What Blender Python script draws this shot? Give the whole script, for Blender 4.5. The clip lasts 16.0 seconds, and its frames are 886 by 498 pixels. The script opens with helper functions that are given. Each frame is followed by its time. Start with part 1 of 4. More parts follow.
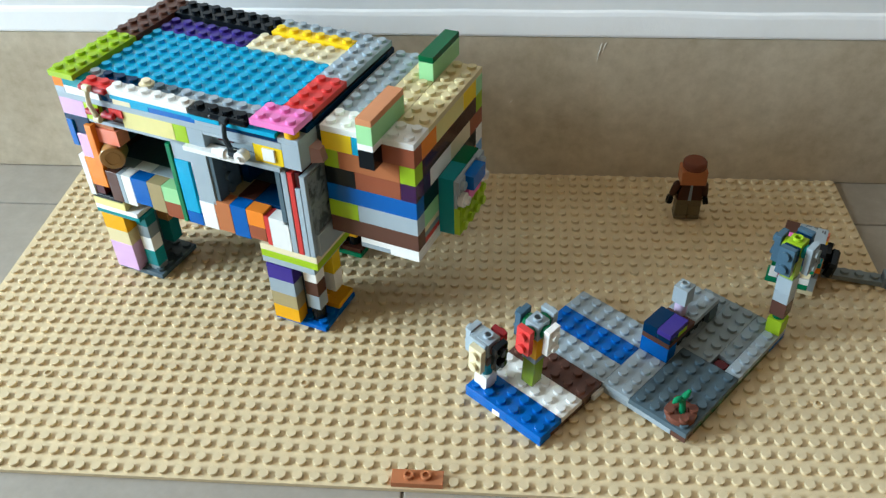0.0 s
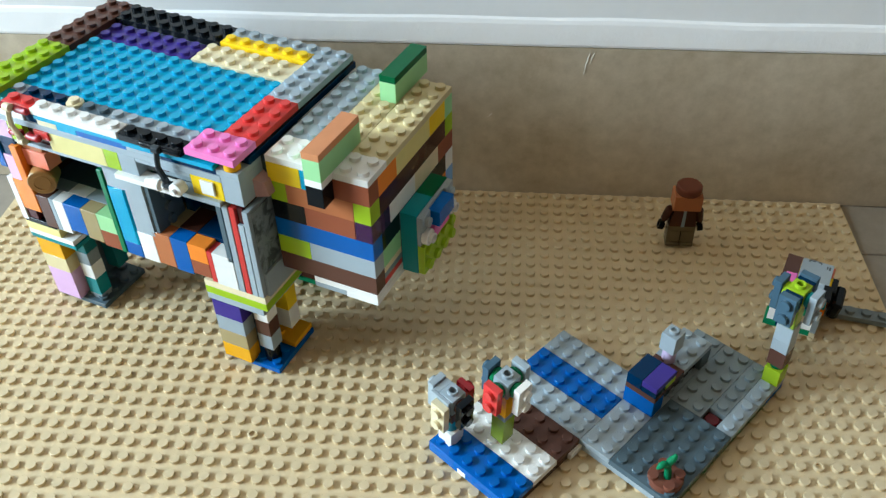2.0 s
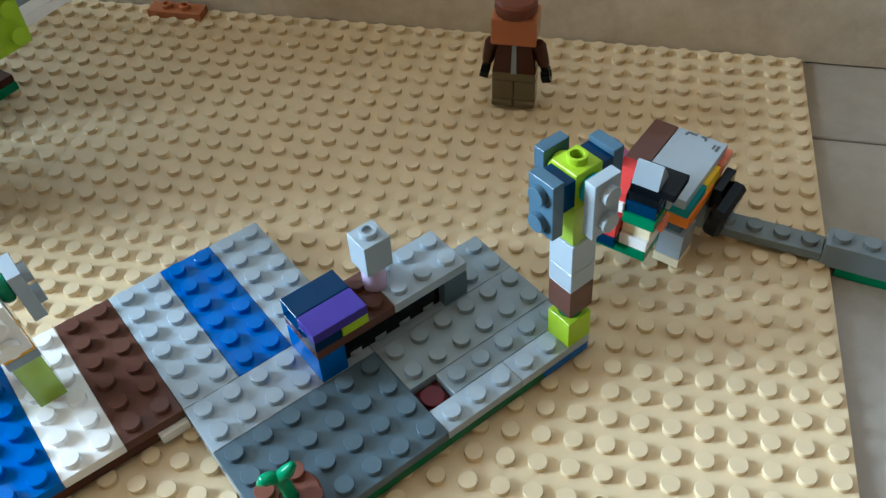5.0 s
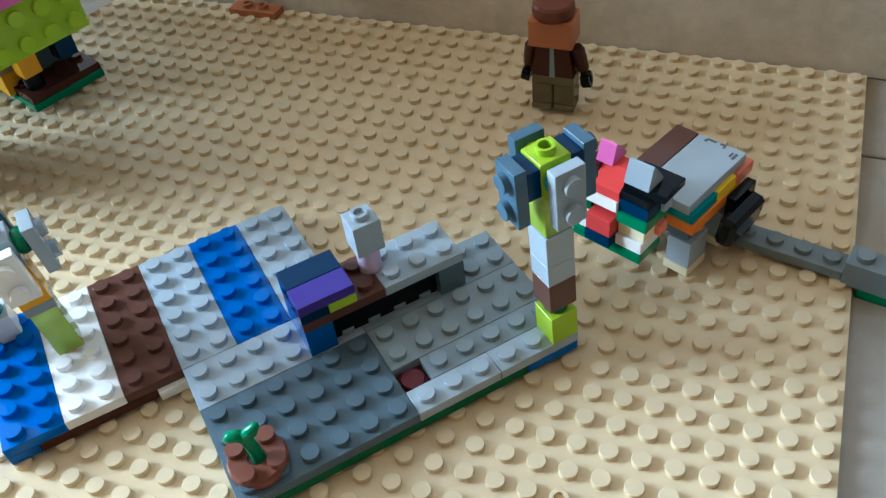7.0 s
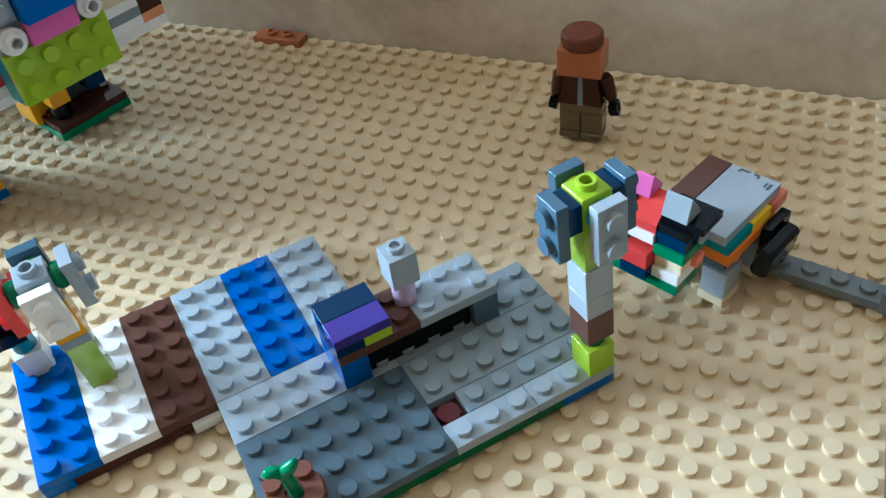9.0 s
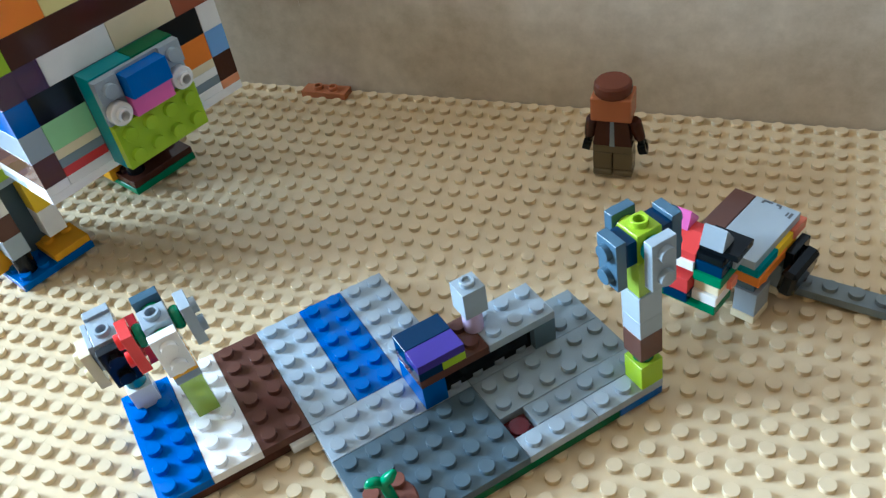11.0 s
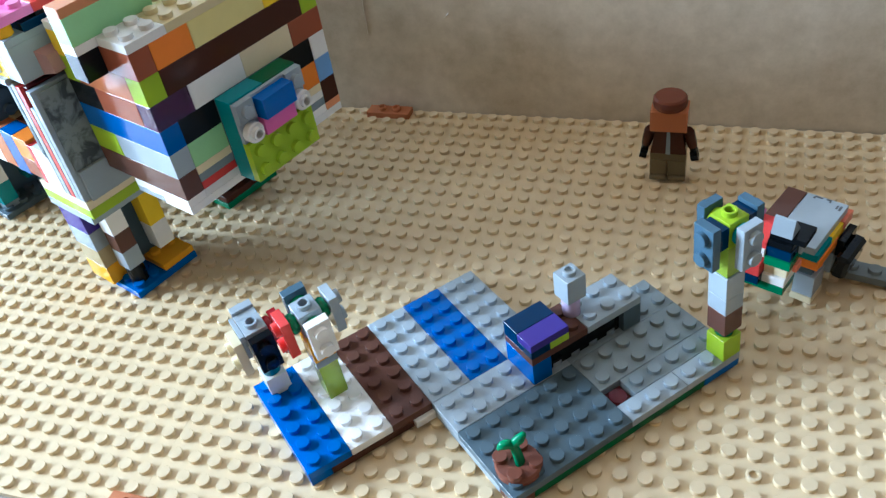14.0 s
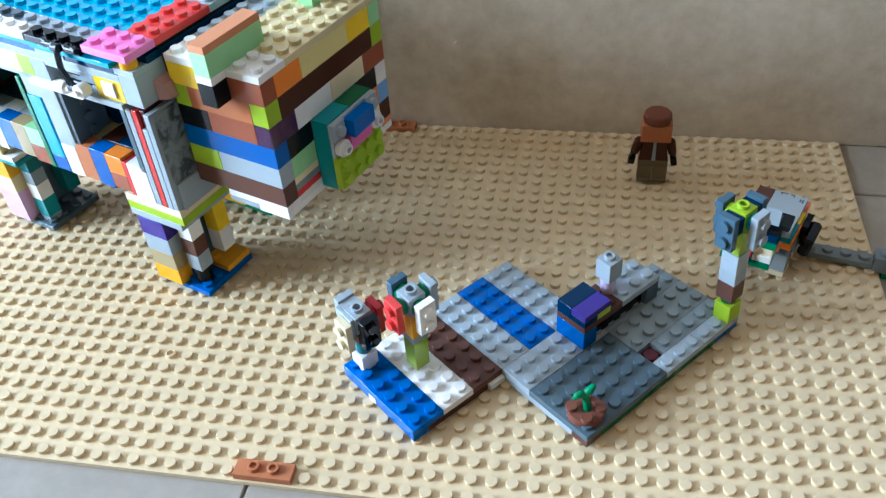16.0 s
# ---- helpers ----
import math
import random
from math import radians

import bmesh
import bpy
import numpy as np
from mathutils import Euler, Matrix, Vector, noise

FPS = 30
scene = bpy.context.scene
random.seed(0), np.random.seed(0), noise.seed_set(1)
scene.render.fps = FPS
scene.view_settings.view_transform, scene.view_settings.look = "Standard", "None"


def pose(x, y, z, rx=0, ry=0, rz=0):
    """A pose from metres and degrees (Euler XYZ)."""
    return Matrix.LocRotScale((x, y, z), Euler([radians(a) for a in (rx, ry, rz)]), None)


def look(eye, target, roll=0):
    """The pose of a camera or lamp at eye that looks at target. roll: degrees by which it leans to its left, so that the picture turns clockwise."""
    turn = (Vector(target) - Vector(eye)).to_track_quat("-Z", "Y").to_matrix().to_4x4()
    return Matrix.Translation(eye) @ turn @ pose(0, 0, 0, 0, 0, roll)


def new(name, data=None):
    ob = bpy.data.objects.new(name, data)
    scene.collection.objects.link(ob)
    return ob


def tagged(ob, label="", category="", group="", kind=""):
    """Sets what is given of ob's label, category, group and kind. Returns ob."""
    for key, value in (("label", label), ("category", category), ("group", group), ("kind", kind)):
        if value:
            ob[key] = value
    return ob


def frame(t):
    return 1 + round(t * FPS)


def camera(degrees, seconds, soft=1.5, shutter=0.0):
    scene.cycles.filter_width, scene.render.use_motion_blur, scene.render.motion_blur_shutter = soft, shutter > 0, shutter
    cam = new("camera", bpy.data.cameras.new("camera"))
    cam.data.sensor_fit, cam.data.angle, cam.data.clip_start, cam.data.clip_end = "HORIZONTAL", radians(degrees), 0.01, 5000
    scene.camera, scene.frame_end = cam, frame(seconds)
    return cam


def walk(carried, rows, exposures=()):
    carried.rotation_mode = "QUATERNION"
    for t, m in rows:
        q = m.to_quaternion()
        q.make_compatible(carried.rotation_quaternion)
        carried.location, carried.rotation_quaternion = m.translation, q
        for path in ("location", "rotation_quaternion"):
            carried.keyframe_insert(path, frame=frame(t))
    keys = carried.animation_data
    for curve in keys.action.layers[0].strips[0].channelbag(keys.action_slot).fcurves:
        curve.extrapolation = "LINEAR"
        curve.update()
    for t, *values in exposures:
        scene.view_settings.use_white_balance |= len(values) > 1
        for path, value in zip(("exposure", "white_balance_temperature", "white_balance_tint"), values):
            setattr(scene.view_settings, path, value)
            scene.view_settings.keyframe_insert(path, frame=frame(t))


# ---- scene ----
cam = camera(54.42, 16.0, 1.35)
PATH = [
    (0, (0.04019, -0.23243, 0.33092), (0.01164, 0.07675, 0.07874), -1.693),
    (0.5, (0.04093, -0.23202, 0.33272), (0.01191, 0.07950, 0.08350), -1.735),
    (1, (0.04065, -0.22739, 0.33584), (0.01224, 0.08398, 0.08635), -1.610),
    (1.5, (0.04288, -0.21444, 0.34666), (0.01411, 0.09419, 0.09384), -1.636),
    (2, (0.05290, -0.17943, 0.32549), (0.02454, 0.12290, 0.06513), -1.118),
    (2.5, (0.08555, -0.12376, 0.29260), (0.05789, 0.16591, 0.01652), -1.588),
    (3, (0.10881, -0.09013, 0.26025), (0.07936, 0.19561, -0.01753), -3.309),
    (3.5, (0.12043, -0.07356, 0.23199), (0.09363, 0.20865, -0.05053), -3.928),
    (4, (0.14311, -0.06454, 0.21659), (0.11899, 0.21236, -0.07107), -3.176),
    (4.5, (0.16821, -0.05281, 0.20200), (0.12279, 0.21963, -0.08733), -3.354),
    (5, (0.18598, -0.04108, 0.19237), (0.11957, 0.22610, -0.09781), -3.064),
    (5.2, (0.19097, -0.03823, 0.18946), (0.11346, 0.22528, -0.10132), -2.910),
    (7.3, (0.22516, -0.03997, 0.18766), (0.09588, 0.21721, -0.09009), -8.116),
    (7.5, (0.22172, -0.03956, 0.18931), (0.09197, 0.21856, -0.08734), -8.148),
    (8, (0.21724, -0.03861, 0.18979), (0.08594, 0.22135, -0.08441), -8.186),
    (10.3, (0.21532, -0.04937, 0.20291), (0.08501, 0.21310, -0.06935), -8.958),
    (10.5, (0.21132, -0.05745, 0.20761), (0.07940, 0.20660, -0.06235), -9.443),
    (11, (0.20900, -0.06508, 0.21564), (0.07459, 0.20390, -0.04816), -10.287),
    (11.5, (0.20640, -0.06981, 0.21689), (0.07107, 0.20314, -0.04230), -10.629),
    (12, (0.20476, -0.06990, 0.21616), (0.06971, 0.20306, -0.04317), -10.624),
    (12.5, (0.20072, -0.07466, 0.21905), (0.06558, 0.19888, -0.03963), -10.721),
    (13, (0.19303, -0.08310, 0.22626), (0.05808, 0.19184, -0.03103), -10.675),
    (13.5, (0.18546, -0.09577, 0.23249), (0.04928, 0.17991, -0.02336), -10.826),
    (14, (0.18177, -0.10963, 0.23903), (0.05646, 0.16971, -0.01840), -10.188),
    (14.5, (0.15961, -0.13100, 0.25904), (0.05780, 0.15030, -0.00080), -8.515),
    (15, (0.14473, -0.15296, 0.27330), (0.05368, 0.13585, 0.01197), -7.536),
    (15.5, (0.12443, -0.16724, 0.28203), (0.04486, 0.12413, 0.01979), -6.064),
    (16, (0.12309, -0.17541, 0.28369), (0.05601, 0.11969, 0.02212), -4.614),
]
EXPOSURE = [(0, 0.12, 6680, 13), (2, 0.12, 6640, 12), (2.5, 0.31, 6950, 13), (3, 0.49, 6800, 13), (5, 0.69, 6000, 14), (7.5, 0.8, 5720, 14), (12.5, 0.92, 5680, 16), (16, 0.55, 5800, 18)]
walk(cam, [(t, look(eye, target, roll)) for t, eye, target, roll in PATH], EXPOSURE)

# ---- world, window light, exposure ----
world = bpy.data.worlds.new("sky")
scene.world = world
world.use_nodes = True
wn = world.node_tree
sky = wn.nodes.new("ShaderNodeTexSky")
sky.sky_type, sky.sun_disc = "NISHITA", False
sky.sun_elevation, sky.sun_rotation = radians(32), radians(-70)
wn.links.new(sky.outputs[0], wn.nodes["Background"].inputs[0])
wn.nodes["Background"].inputs[1].default_value = 0.12
lamp = bpy.data.lights.new("window_daylight", "AREA")
lamp.shape, lamp.size, lamp.size_y, lamp.energy = "RECTANGLE", 0.9, 1.02, 86.0
lamp.color = (0.65, 0.865, 1.0)
lamp_ob = new("window_daylight", lamp)
lamp_ob.matrix_world = look((-1.90, -0.29, 0.80), (0.0, -0.12, 0.80))

# ---- materials ----


def lin(h):
    """Linear colour of a hex code."""
    c = [int(h[i:i + 2], 16) / 255 for i in (0, 2, 4)]
    return tuple(v / 12.92 if v < 0.04045 else ((v + 0.055) / 1.055) ** 2.4 for v in c) + (1,)


def nodes_of(name):
    m = bpy.data.materials.new(name)
    m.use_nodes = True
    t = m.node_tree
    return m, t, t.nodes["Principled BSDF"]


def add(t, kind, **inputs):
    n = t.nodes.new(kind)
    for k, v in inputs.items():
        n.inputs[k.replace("_", " ")].default_value = v
    return n


def plastic(name, hexcode, rough=0.075, clear=0.0, vary=0.14):
    """Moulded toy plastic: slight tone changes from piece to piece, faint scuffs and an uneven gloss."""
    m, t, b = nodes_of(name)
    c = lin(hexcode)
    info = t.nodes.new("ShaderNodeObjectInfo")
    geo = t.nodes.new("ShaderNodeTexCoord" if vary else "ShaderNodeNewGeometry")
    where = geo.outputs["Object" if vary else "Position"]
    big = add(t, "ShaderNodeTexNoise", Scale=130.0, Detail=3.0, Roughness=0.6)
    fine = add(t, "ShaderNodeTexNoise", Scale=1400.0, Detail=4.0, Roughness=0.65)
    t.links.new(where, big.inputs["Vector"])
    t.links.new(where, fine.inputs["Vector"])
    val = t.nodes.new("ShaderNodeMath")
    val.operation = "MULTIPLY_ADD"
    val.inputs[1].default_value, val.inputs[2].default_value = vary, 1.0 - vary / 2
    t.links.new(info.outputs["Random"], val.inputs[0])
    mul = t.nodes.new("ShaderNodeMath")
    mul.operation = "MULTIPLY_ADD"
    mul.inputs[1].default_value, mul.inputs[2].default_value = 0.12, -0.06
    t.links.new(big.outputs["Fac"], mul.inputs[0])
    tot = t.nodes.new("ShaderNodeMath")
    t.links.new(val.outputs[0], tot.inputs[0])
    t.links.new(mul.outputs[0], tot.inputs[1])
    hsv = t.nodes.new("ShaderNodeHueSaturation")
    hsv.inputs["Color"].default_value = c
    t.links.new(tot.outputs[0], hsv.inputs["Value"])
    t.links.new(hsv.outputs[0], b.inputs["Base Color"])
    rr = t.nodes.new("ShaderNodeMapRange")
    rr.inputs[3].default_value, rr.inputs[4].default_value = rough * 0.7, rough * 1.4
    t.links.new(fine.outputs["Fac"], rr.inputs[0])
    t.links.new(rr.outputs[0], b.inputs["Roughness"])
    bump = add(t, "ShaderNodeBump", Strength=0.05, Distance=0.0001)
    t.links.new(fine.outputs["Fac"], bump.inputs["Height"])
    t.links.new(bump.outputs[0], b.inputs["Normal"])
    b.inputs["IOR"].default_value = 1.5
    b.inputs["Specular IOR Level"].default_value = 0.17
    b.inputs["Transmission Weight"].default_value = clear
    return m


HEX = dict(
    tan="DDCDA0", lime="A3C52C", brown="624238", black="12171B", lgrey="A2AFB7", dgrey="586B75", mgrey="8A989E", navy="002E50",
    azure="00A6CE", purple="45378C", yellow="FAD22A", red="DC4643", pink="EE82C0", white="F3F2EE", rbrown="99543C",
    dbrown="4A2A20", orange="F58A33", lyellow="E9DB92", mint="A2DDA0", green="067C52", dgreen="00623A", blue="0061B4",
    teal="0E8E93", lilac="DDB3DA", plilac="D2BEDF", cream="EBDDB8", dtan="A9976F", nougat="DE9468", amber="F2AE24", salmon="F0876A",
    magenta="E86FB3", skyblue="79ABE2", dteal="0C6F74", stone="7C888D", charcoal="353D42", maroon="4E1C20", olive="6E6148", tanw="AE814F", rose="B58A84", soil="7A4A3C", petal="4B687A", dnougat="B86F48", cap="6E3B2A", nougat2="B9744F",
)
MAT = {k: plastic("plastic_" + k, v) for k, v in HEX.items()}
MAT["clear_purple"] = plastic("plastic_clear_purple", "6A3578", 0.06, 0.65)
MAT["clear_lime"] = plastic("plastic_clear_lime", "B4D24E", 0.1, 0.45)
MAT["clear_red"] = plastic("plastic_clear_red", "C8323A", 0.12, 0.4)
MAT["clear_maroon"] = plastic("plastic_clear_maroon", "6A181E", 0.1, 0.3)
MAT["clear_green"] = plastic("plastic_clear_green", "0A8A58", 0.06, 0.35)
MAT["clear_teal"] = plastic("plastic_clear_teal", "1C8FA0", 0.1, 0.4)
MAT["baseplate"] = plastic("plastic_baseplate", "DAC5A0", 0.22, 0.0, 0.0)


def surface(name, a, b_, scale, rough, bump=0.3, dist=0.001, streak=1.0, fine_scale=90.0):
    """A building surface: two tones mottled at two scales, with fine relief."""
    m, t, b = nodes_of(name)
    geo = t.nodes.new("ShaderNodeTexCoord")
    mp = t.nodes.new("ShaderNodeMapping")
    mp.inputs["Scale"].default_value = (1, 1, streak)
    t.links.new(geo.outputs["Object"], mp.inputs[0])
    n1 = add(t, "ShaderNodeTexNoise", Scale=scale, Detail=8.0, Roughness=0.62)
    n2 = add(t, "ShaderNodeTexNoise", Scale=fine_scale, Detail=6.0, Roughness=0.7)
    t.links.new(mp.outputs[0], n1.inputs["Vector"])
    t.links.new(mp.outputs[0], n2.inputs["Vector"])
    av = t.nodes.new("ShaderNodeMath")
    av.operation = "MULTIPLY_ADD"
    av.inputs[1].default_value = 0.45
    t.links.new(n2.outputs["Fac"], av.inputs[0])
    sc = t.nodes.new("ShaderNodeMath")
    sc.operation = "MULTIPLY"
    sc.inputs[1].default_value = 0.55
    t.links.new(n1.outputs["Fac"], sc.inputs[0])
    t.links.new(sc.outputs[0], av.inputs[2])
    ramp = t.nodes.new("ShaderNodeValToRGB")
    ramp.color_ramp.elements[0].position, ramp.color_ramp.elements[1].position = 0.36, 0.66
    ramp.color_ramp.elements[0].color, ramp.color_ramp.elements[1].color = lin(a), lin(b_)
    t.links.new(av.outputs[0], ramp.inputs[0])
    t.links.new(ramp.outputs[0], b.inputs["Base Color"])
    b.inputs["Roughness"].default_value = rough
    bp = add(t, "ShaderNodeBump", Strength=bump, Distance=dist)
    t.links.new(n2.outputs["Fac"], bp.inputs["Height"])
    t.links.new(bp.outputs[0], b.inputs["Normal"])
    return m


M_FLOOR = surface("floor_tile", "958D82", "A89F93", 6.0, 0.22, 0.05, 0.0004)
M_GROUT = surface("grout", "6E6A64", "86817A", 40.0, 0.9)
M_SKIRT = surface("skirting_tile", "B4A48A", "DCCFB9", 11.0, 0.42, 0.06, 0.0004)
M_PAINT = surface("wall_paint", "F2F3F4", "F8F9FA", 5.0, 0.75, 0.25, 0.0008)
M_EDGE = surface("painted_edge", "FAFAFA", "FEFEFE", 14.0, 0.6, 0.4, 0.0012)
# unseen ceiling: tan tint sets warmth and strength of the light from above
M_CEILING = surface("warm_bounce_tan", "C6A47C", "CFAE86", 4.0, 0.85)
# unseen south and west walls: brown chosen for the fill they reflect
M_ROOM = surface("fill_tint_brown", "806549", "8C7055", 5.0, 0.8)
# unseen east wall: dark brown added only to weaken fill from the right
M_EAST = surface("dim_bounce_brown", "5E4632", "6A503A", 5.0, 0.8)
M_FRAME = surface("frame_paint", "E0DEDA", "EBE9E5", 20.0, 0.45)
M_PRINT = surface("print_ink", "4B4F52", "5C6062", 400.0, 0.5)
M_STREAK = surface("dried_paint", "D9D2C4", "E6E0D5", 300.0, 0.6)


def scuffed(name, hexcode, dark):
    """Grey plastic rubbed dull, with dark smudges."""
    m = plastic(name, hexcode, 0.38)
    t = m.node_tree
    b = t.nodes["Principled BSDF"]
    geo = t.nodes.new("ShaderNodeTexCoord")
    no = add(t, "ShaderNodeTexNoise", Scale=150.0, Detail=5.0, Roughness=0.55, Distortion=0.6)
    t.links.new(geo.outputs["Object"], no.inputs["Vector"])
    ramp = t.nodes.new("ShaderNodeValToRGB")
    ramp.color_ramp.elements[0].position, ramp.color_ramp.elements[1].position = 0.46, 0.6
    ramp.color_ramp.elements[0].color, ramp.color_ramp.elements[1].color = lin(hexcode), lin(dark)
    t.links.new(no.outputs["Fac"], ramp.inputs[0])
    t.links.new(ramp.outputs[0], b.inputs["Base Color"])
    return m


MAT["worn_grey"] = scuffed("plastic_worn_grey", "8E999B", "4C5458")

# ---- mesh helpers ----
MM = 0.001
P = 8.0


def mesh_from(name, verts, faces, smooth=None, mats=(), slots=None):
    me = bpy.data.meshes.new(name)
    me.from_pydata([tuple(v) for v in verts], [], faces)
    if smooth is not None:
        me.polygons.foreach_set("use_smooth", smooth)
    for m in mats:
        me.materials.append(m)
    if slots is not None:
        me.polygons.foreach_set("material_index", slots)
    me.update()
    return me


class Shape:
    """Collects vertices (mm), faces, smooth flags and material slots."""

    def __init__(self):
        self.v, self.f, self.s, self.m = [], [], [], []

    def put(self, verts, faces, smooth=False, slot=0):
        k = len(self.v)
        self.v += [tuple(p) for p in verts]
        for f in faces:
            self.f.append([k + i for i in f])
            self.s.append(smooth)
            self.m.append(slot)
        return self

    def box(self, x0, y0, z0, x1, y1, z1, c=0.14, slot=0, m=None):
        """A box with chamfered edges."""
        c = min(c, (x1 - x0) / 3, (y1 - y0) / 3, (z1 - z0) / 3)
        lo, hi = (x0, y0, z0), (x1, y1, z1)
        verts, ids = [], {}
        for s in range(8):
            sg = [(s >> a) & 1 for a in range(3)]
            for ax in range(3):
                p = [hi[a] if sg[a] else lo[a] for a in range(3)]
                for a in range(3):
                    if a != ax:
                        p[a] += -c if sg[a] else c
                ids[(s, ax)] = len(verts)
                verts.append(p)
        faces = []
        for ax in range(3):
            o = [a for a in range(3) if a != ax]
            for side in (0, 1):
                q = []
                for b0, b1 in ((0, 0), (1, 0), (1, 1), (0, 1)):
                    q.append(ids[((side << ax) | (b0 << o[0]) | (b1 << o[1]), ax)])
                faces.append(q)
            for b0 in (0, 1):
                for b1 in (0, 1):
                    s0 = (b0 << o[0]) | (b1 << o[1])
                    s1 = s0 | (1 << ax)
                    faces.append([ids[(s0, o[0])], ids[(s1, o[0])], ids[(s1, o[1])], ids[(s0, o[1])]])
        for s in range(8):
            faces.append([ids[(s, 0)], ids[(s, 1)], ids[(s, 2)]])
        ctr = Vector(((x0 + x1) / 2, (y0 + y1) / 2, (z0 + z1) / 2))
        out = []
        for f in faces:
            p = [Vector(verts[i]) for i in f]
            n = (p[1] - p[0]).cross(p[2] - p[0])
            mid = sum(p, Vector()) / len(p)
            out.append(f if n.dot(mid - ctr) > 0 else f[::-1])
        if m is not None:
            verts = [m @ Vector(p) for p in verts]
        return self.put(verts, out, False, slot)

    def lathe(self, cx, cy, prof, n=16, slot=0, m=None, sharp=True):
        """Rings of (radius, z) round the vertical through cx, cy, from below to above; ends of radius 0 close it."""
        ang = [2 * math.pi * k / n for k in range(n)]

        def ring(r, z):
            pts = [Vector((cx + r * math.cos(a), cy + r * math.sin(a), z)) for a in ang]
            return [m @ p for p in pts] if m is not None else pts

        for (r0, z0), (r1, z1) in zip(prof, prof[1:]):
            if r0 < 1e-6 or r1 < 1e-6:
                r, z = (r1, z1) if r0 < 1e-6 else (r0, z0)
                f = list(range(n))
                self.put(ring(r, z), [f if r1 < 1e-6 else f[::-1]], False, slot)
            else:
                fs = [[k, (k + 1) % n, n + (k + 1) % n, n + k] for k in range(n)]
                self.put(ring(r0, z0) + ring(r1, z1), fs, True, slot)
        return self

    def stud(self, cx, cy, z, slot=0, n=16, h=1.75, hollow=False, m=None):
        if hollow:
            prof = [(2.42, z - 0.05), (2.42, z + h - 0.2), (2.25, z + h), (1.5, z + h), (1.4, z + h - 1.2), (0, z + h - 1.2)]
        else:
            prof = [(2.42, z - 0.05), (2.42, z + h - 0.12), (2.31, z + h), (0, z + h)]
        return self.lathe(cx, cy, prof, n, slot, m)

    def done(self, name, *mats):
        return mesh_from(name, [Vector(p) * MM for p in self.v], self.f, self.s, mats, self.m)


CACHE = {}


def piece_mesh(nx, ny, h, col, studs, hollow=False, rnd=False):
    key = (round(nx, 3), round(ny, 3), round(h, 3), col, studs, hollow, rnd)
    if key not in CACHE:
        s = Shape()
        g = 0.06
        if rnd:
            r = nx * P / 2 - g
            s.lathe(nx * P / 2, ny * P / 2, [(0, 0), (r - 0.3, 0), (r, 0.3), (r, h - 0.25), (r - 0.25, h), (0, h)], 24)
        else:
            s.box(g, g, 0, nx * P - g, ny * P - g, h)
        if studs:
            for i in range(int(nx + 0.01)):
                for j in range(int(ny + 0.01)):
                    s.stud((i + 0.5) * P, (j + 0.5) * P, h, hollow=hollow)
        CACHE[key] = s.done("piece", MAT[col])
    return CACHE[key]


def child(name, me, parent, m=None, label=""):
    ob = new(name, me)
    ob.parent = parent
    if m is not None:
        ob.matrix_local = m
    return tagged(ob, label)


def thing(name, m, label, category, group="", kind=""):
    ob = new(name)
    ob.empty_display_size = 0.01
    ob.matrix_world = m
    return tagged(ob, label, category, group, kind)


def at(x, y, z, rx=0, ry=0, rz=0):
    """A local pose from studs (x, y) and mm (z)."""
    return pose(x * P * MM, y * P * MM, z * MM, rx, ry, rz)


def B(parent, col, x0, x1, y0, y1, z0, z1, studs=True, name="", label="", hollow=False, rnd=False):
    """A brick, plate or tile between stud lines x0..x1, y0..y1 and heights z0..z1 (mm)."""
    h = z1 - z0
    if not name:
        name = "brick" if h > 6 else ("plate" if studs else "tile")
        if rnd:
            name = "round_" + name
    return child(name, piece_mesh(x1 - x0, y1 - y0, h, col, studs, hollow, rnd), parent, at(x0, y0, z0), label)


# ---- the room ----


def slab(name, x0, y0, z0, x1, y1, z1, mat, label, parent=None, category="", kind="structure"):
    s = Shape().box(x0 / MM, y0 / MM, z0 / MM, x1 / MM, y1 / MM, z1 / MM, 0.8)
    ob = new(name, s.done(name, mat))
    if parent:
        ob.parent = parent
        return ob
    return tagged(ob, label, category or name.split("_")[0], "", kind)


FZ = -0.0022
floor = slab("floor", -2.15, -2.4, FZ - 0.06, 1.9, 0.32, FZ - 0.0012, M_GROUT, "grey grout bed under the light floor tiles", category="floor")
tile_me = {}
xs = [-0.003 + 0.6 * k for k in range(-4, 4)]
ys = [0.212 + 0.6 * k for k in range(-5, 2)]
for a, b in zip(xs, xs[1:]):
    for c, d in zip(ys, ys[1:]):
        x0, x1, y0, y1 = max(a, -1.95), min(b, 1.7), max(c, -2.3), min(d, 0.2592)
        if x1 - x0 < 0.01 or y1 - y0 < 0.01:
            continue
        s = Shape().box(x0 / MM + 0.6, y0 / MM + 0.6, FZ / MM - 6, x1 / MM - 0.6, y1 / MM - 0.6, FZ / MM, 0.5)
        child("floor_tile", s.done("floor_tile", M_FLOOR), floor)

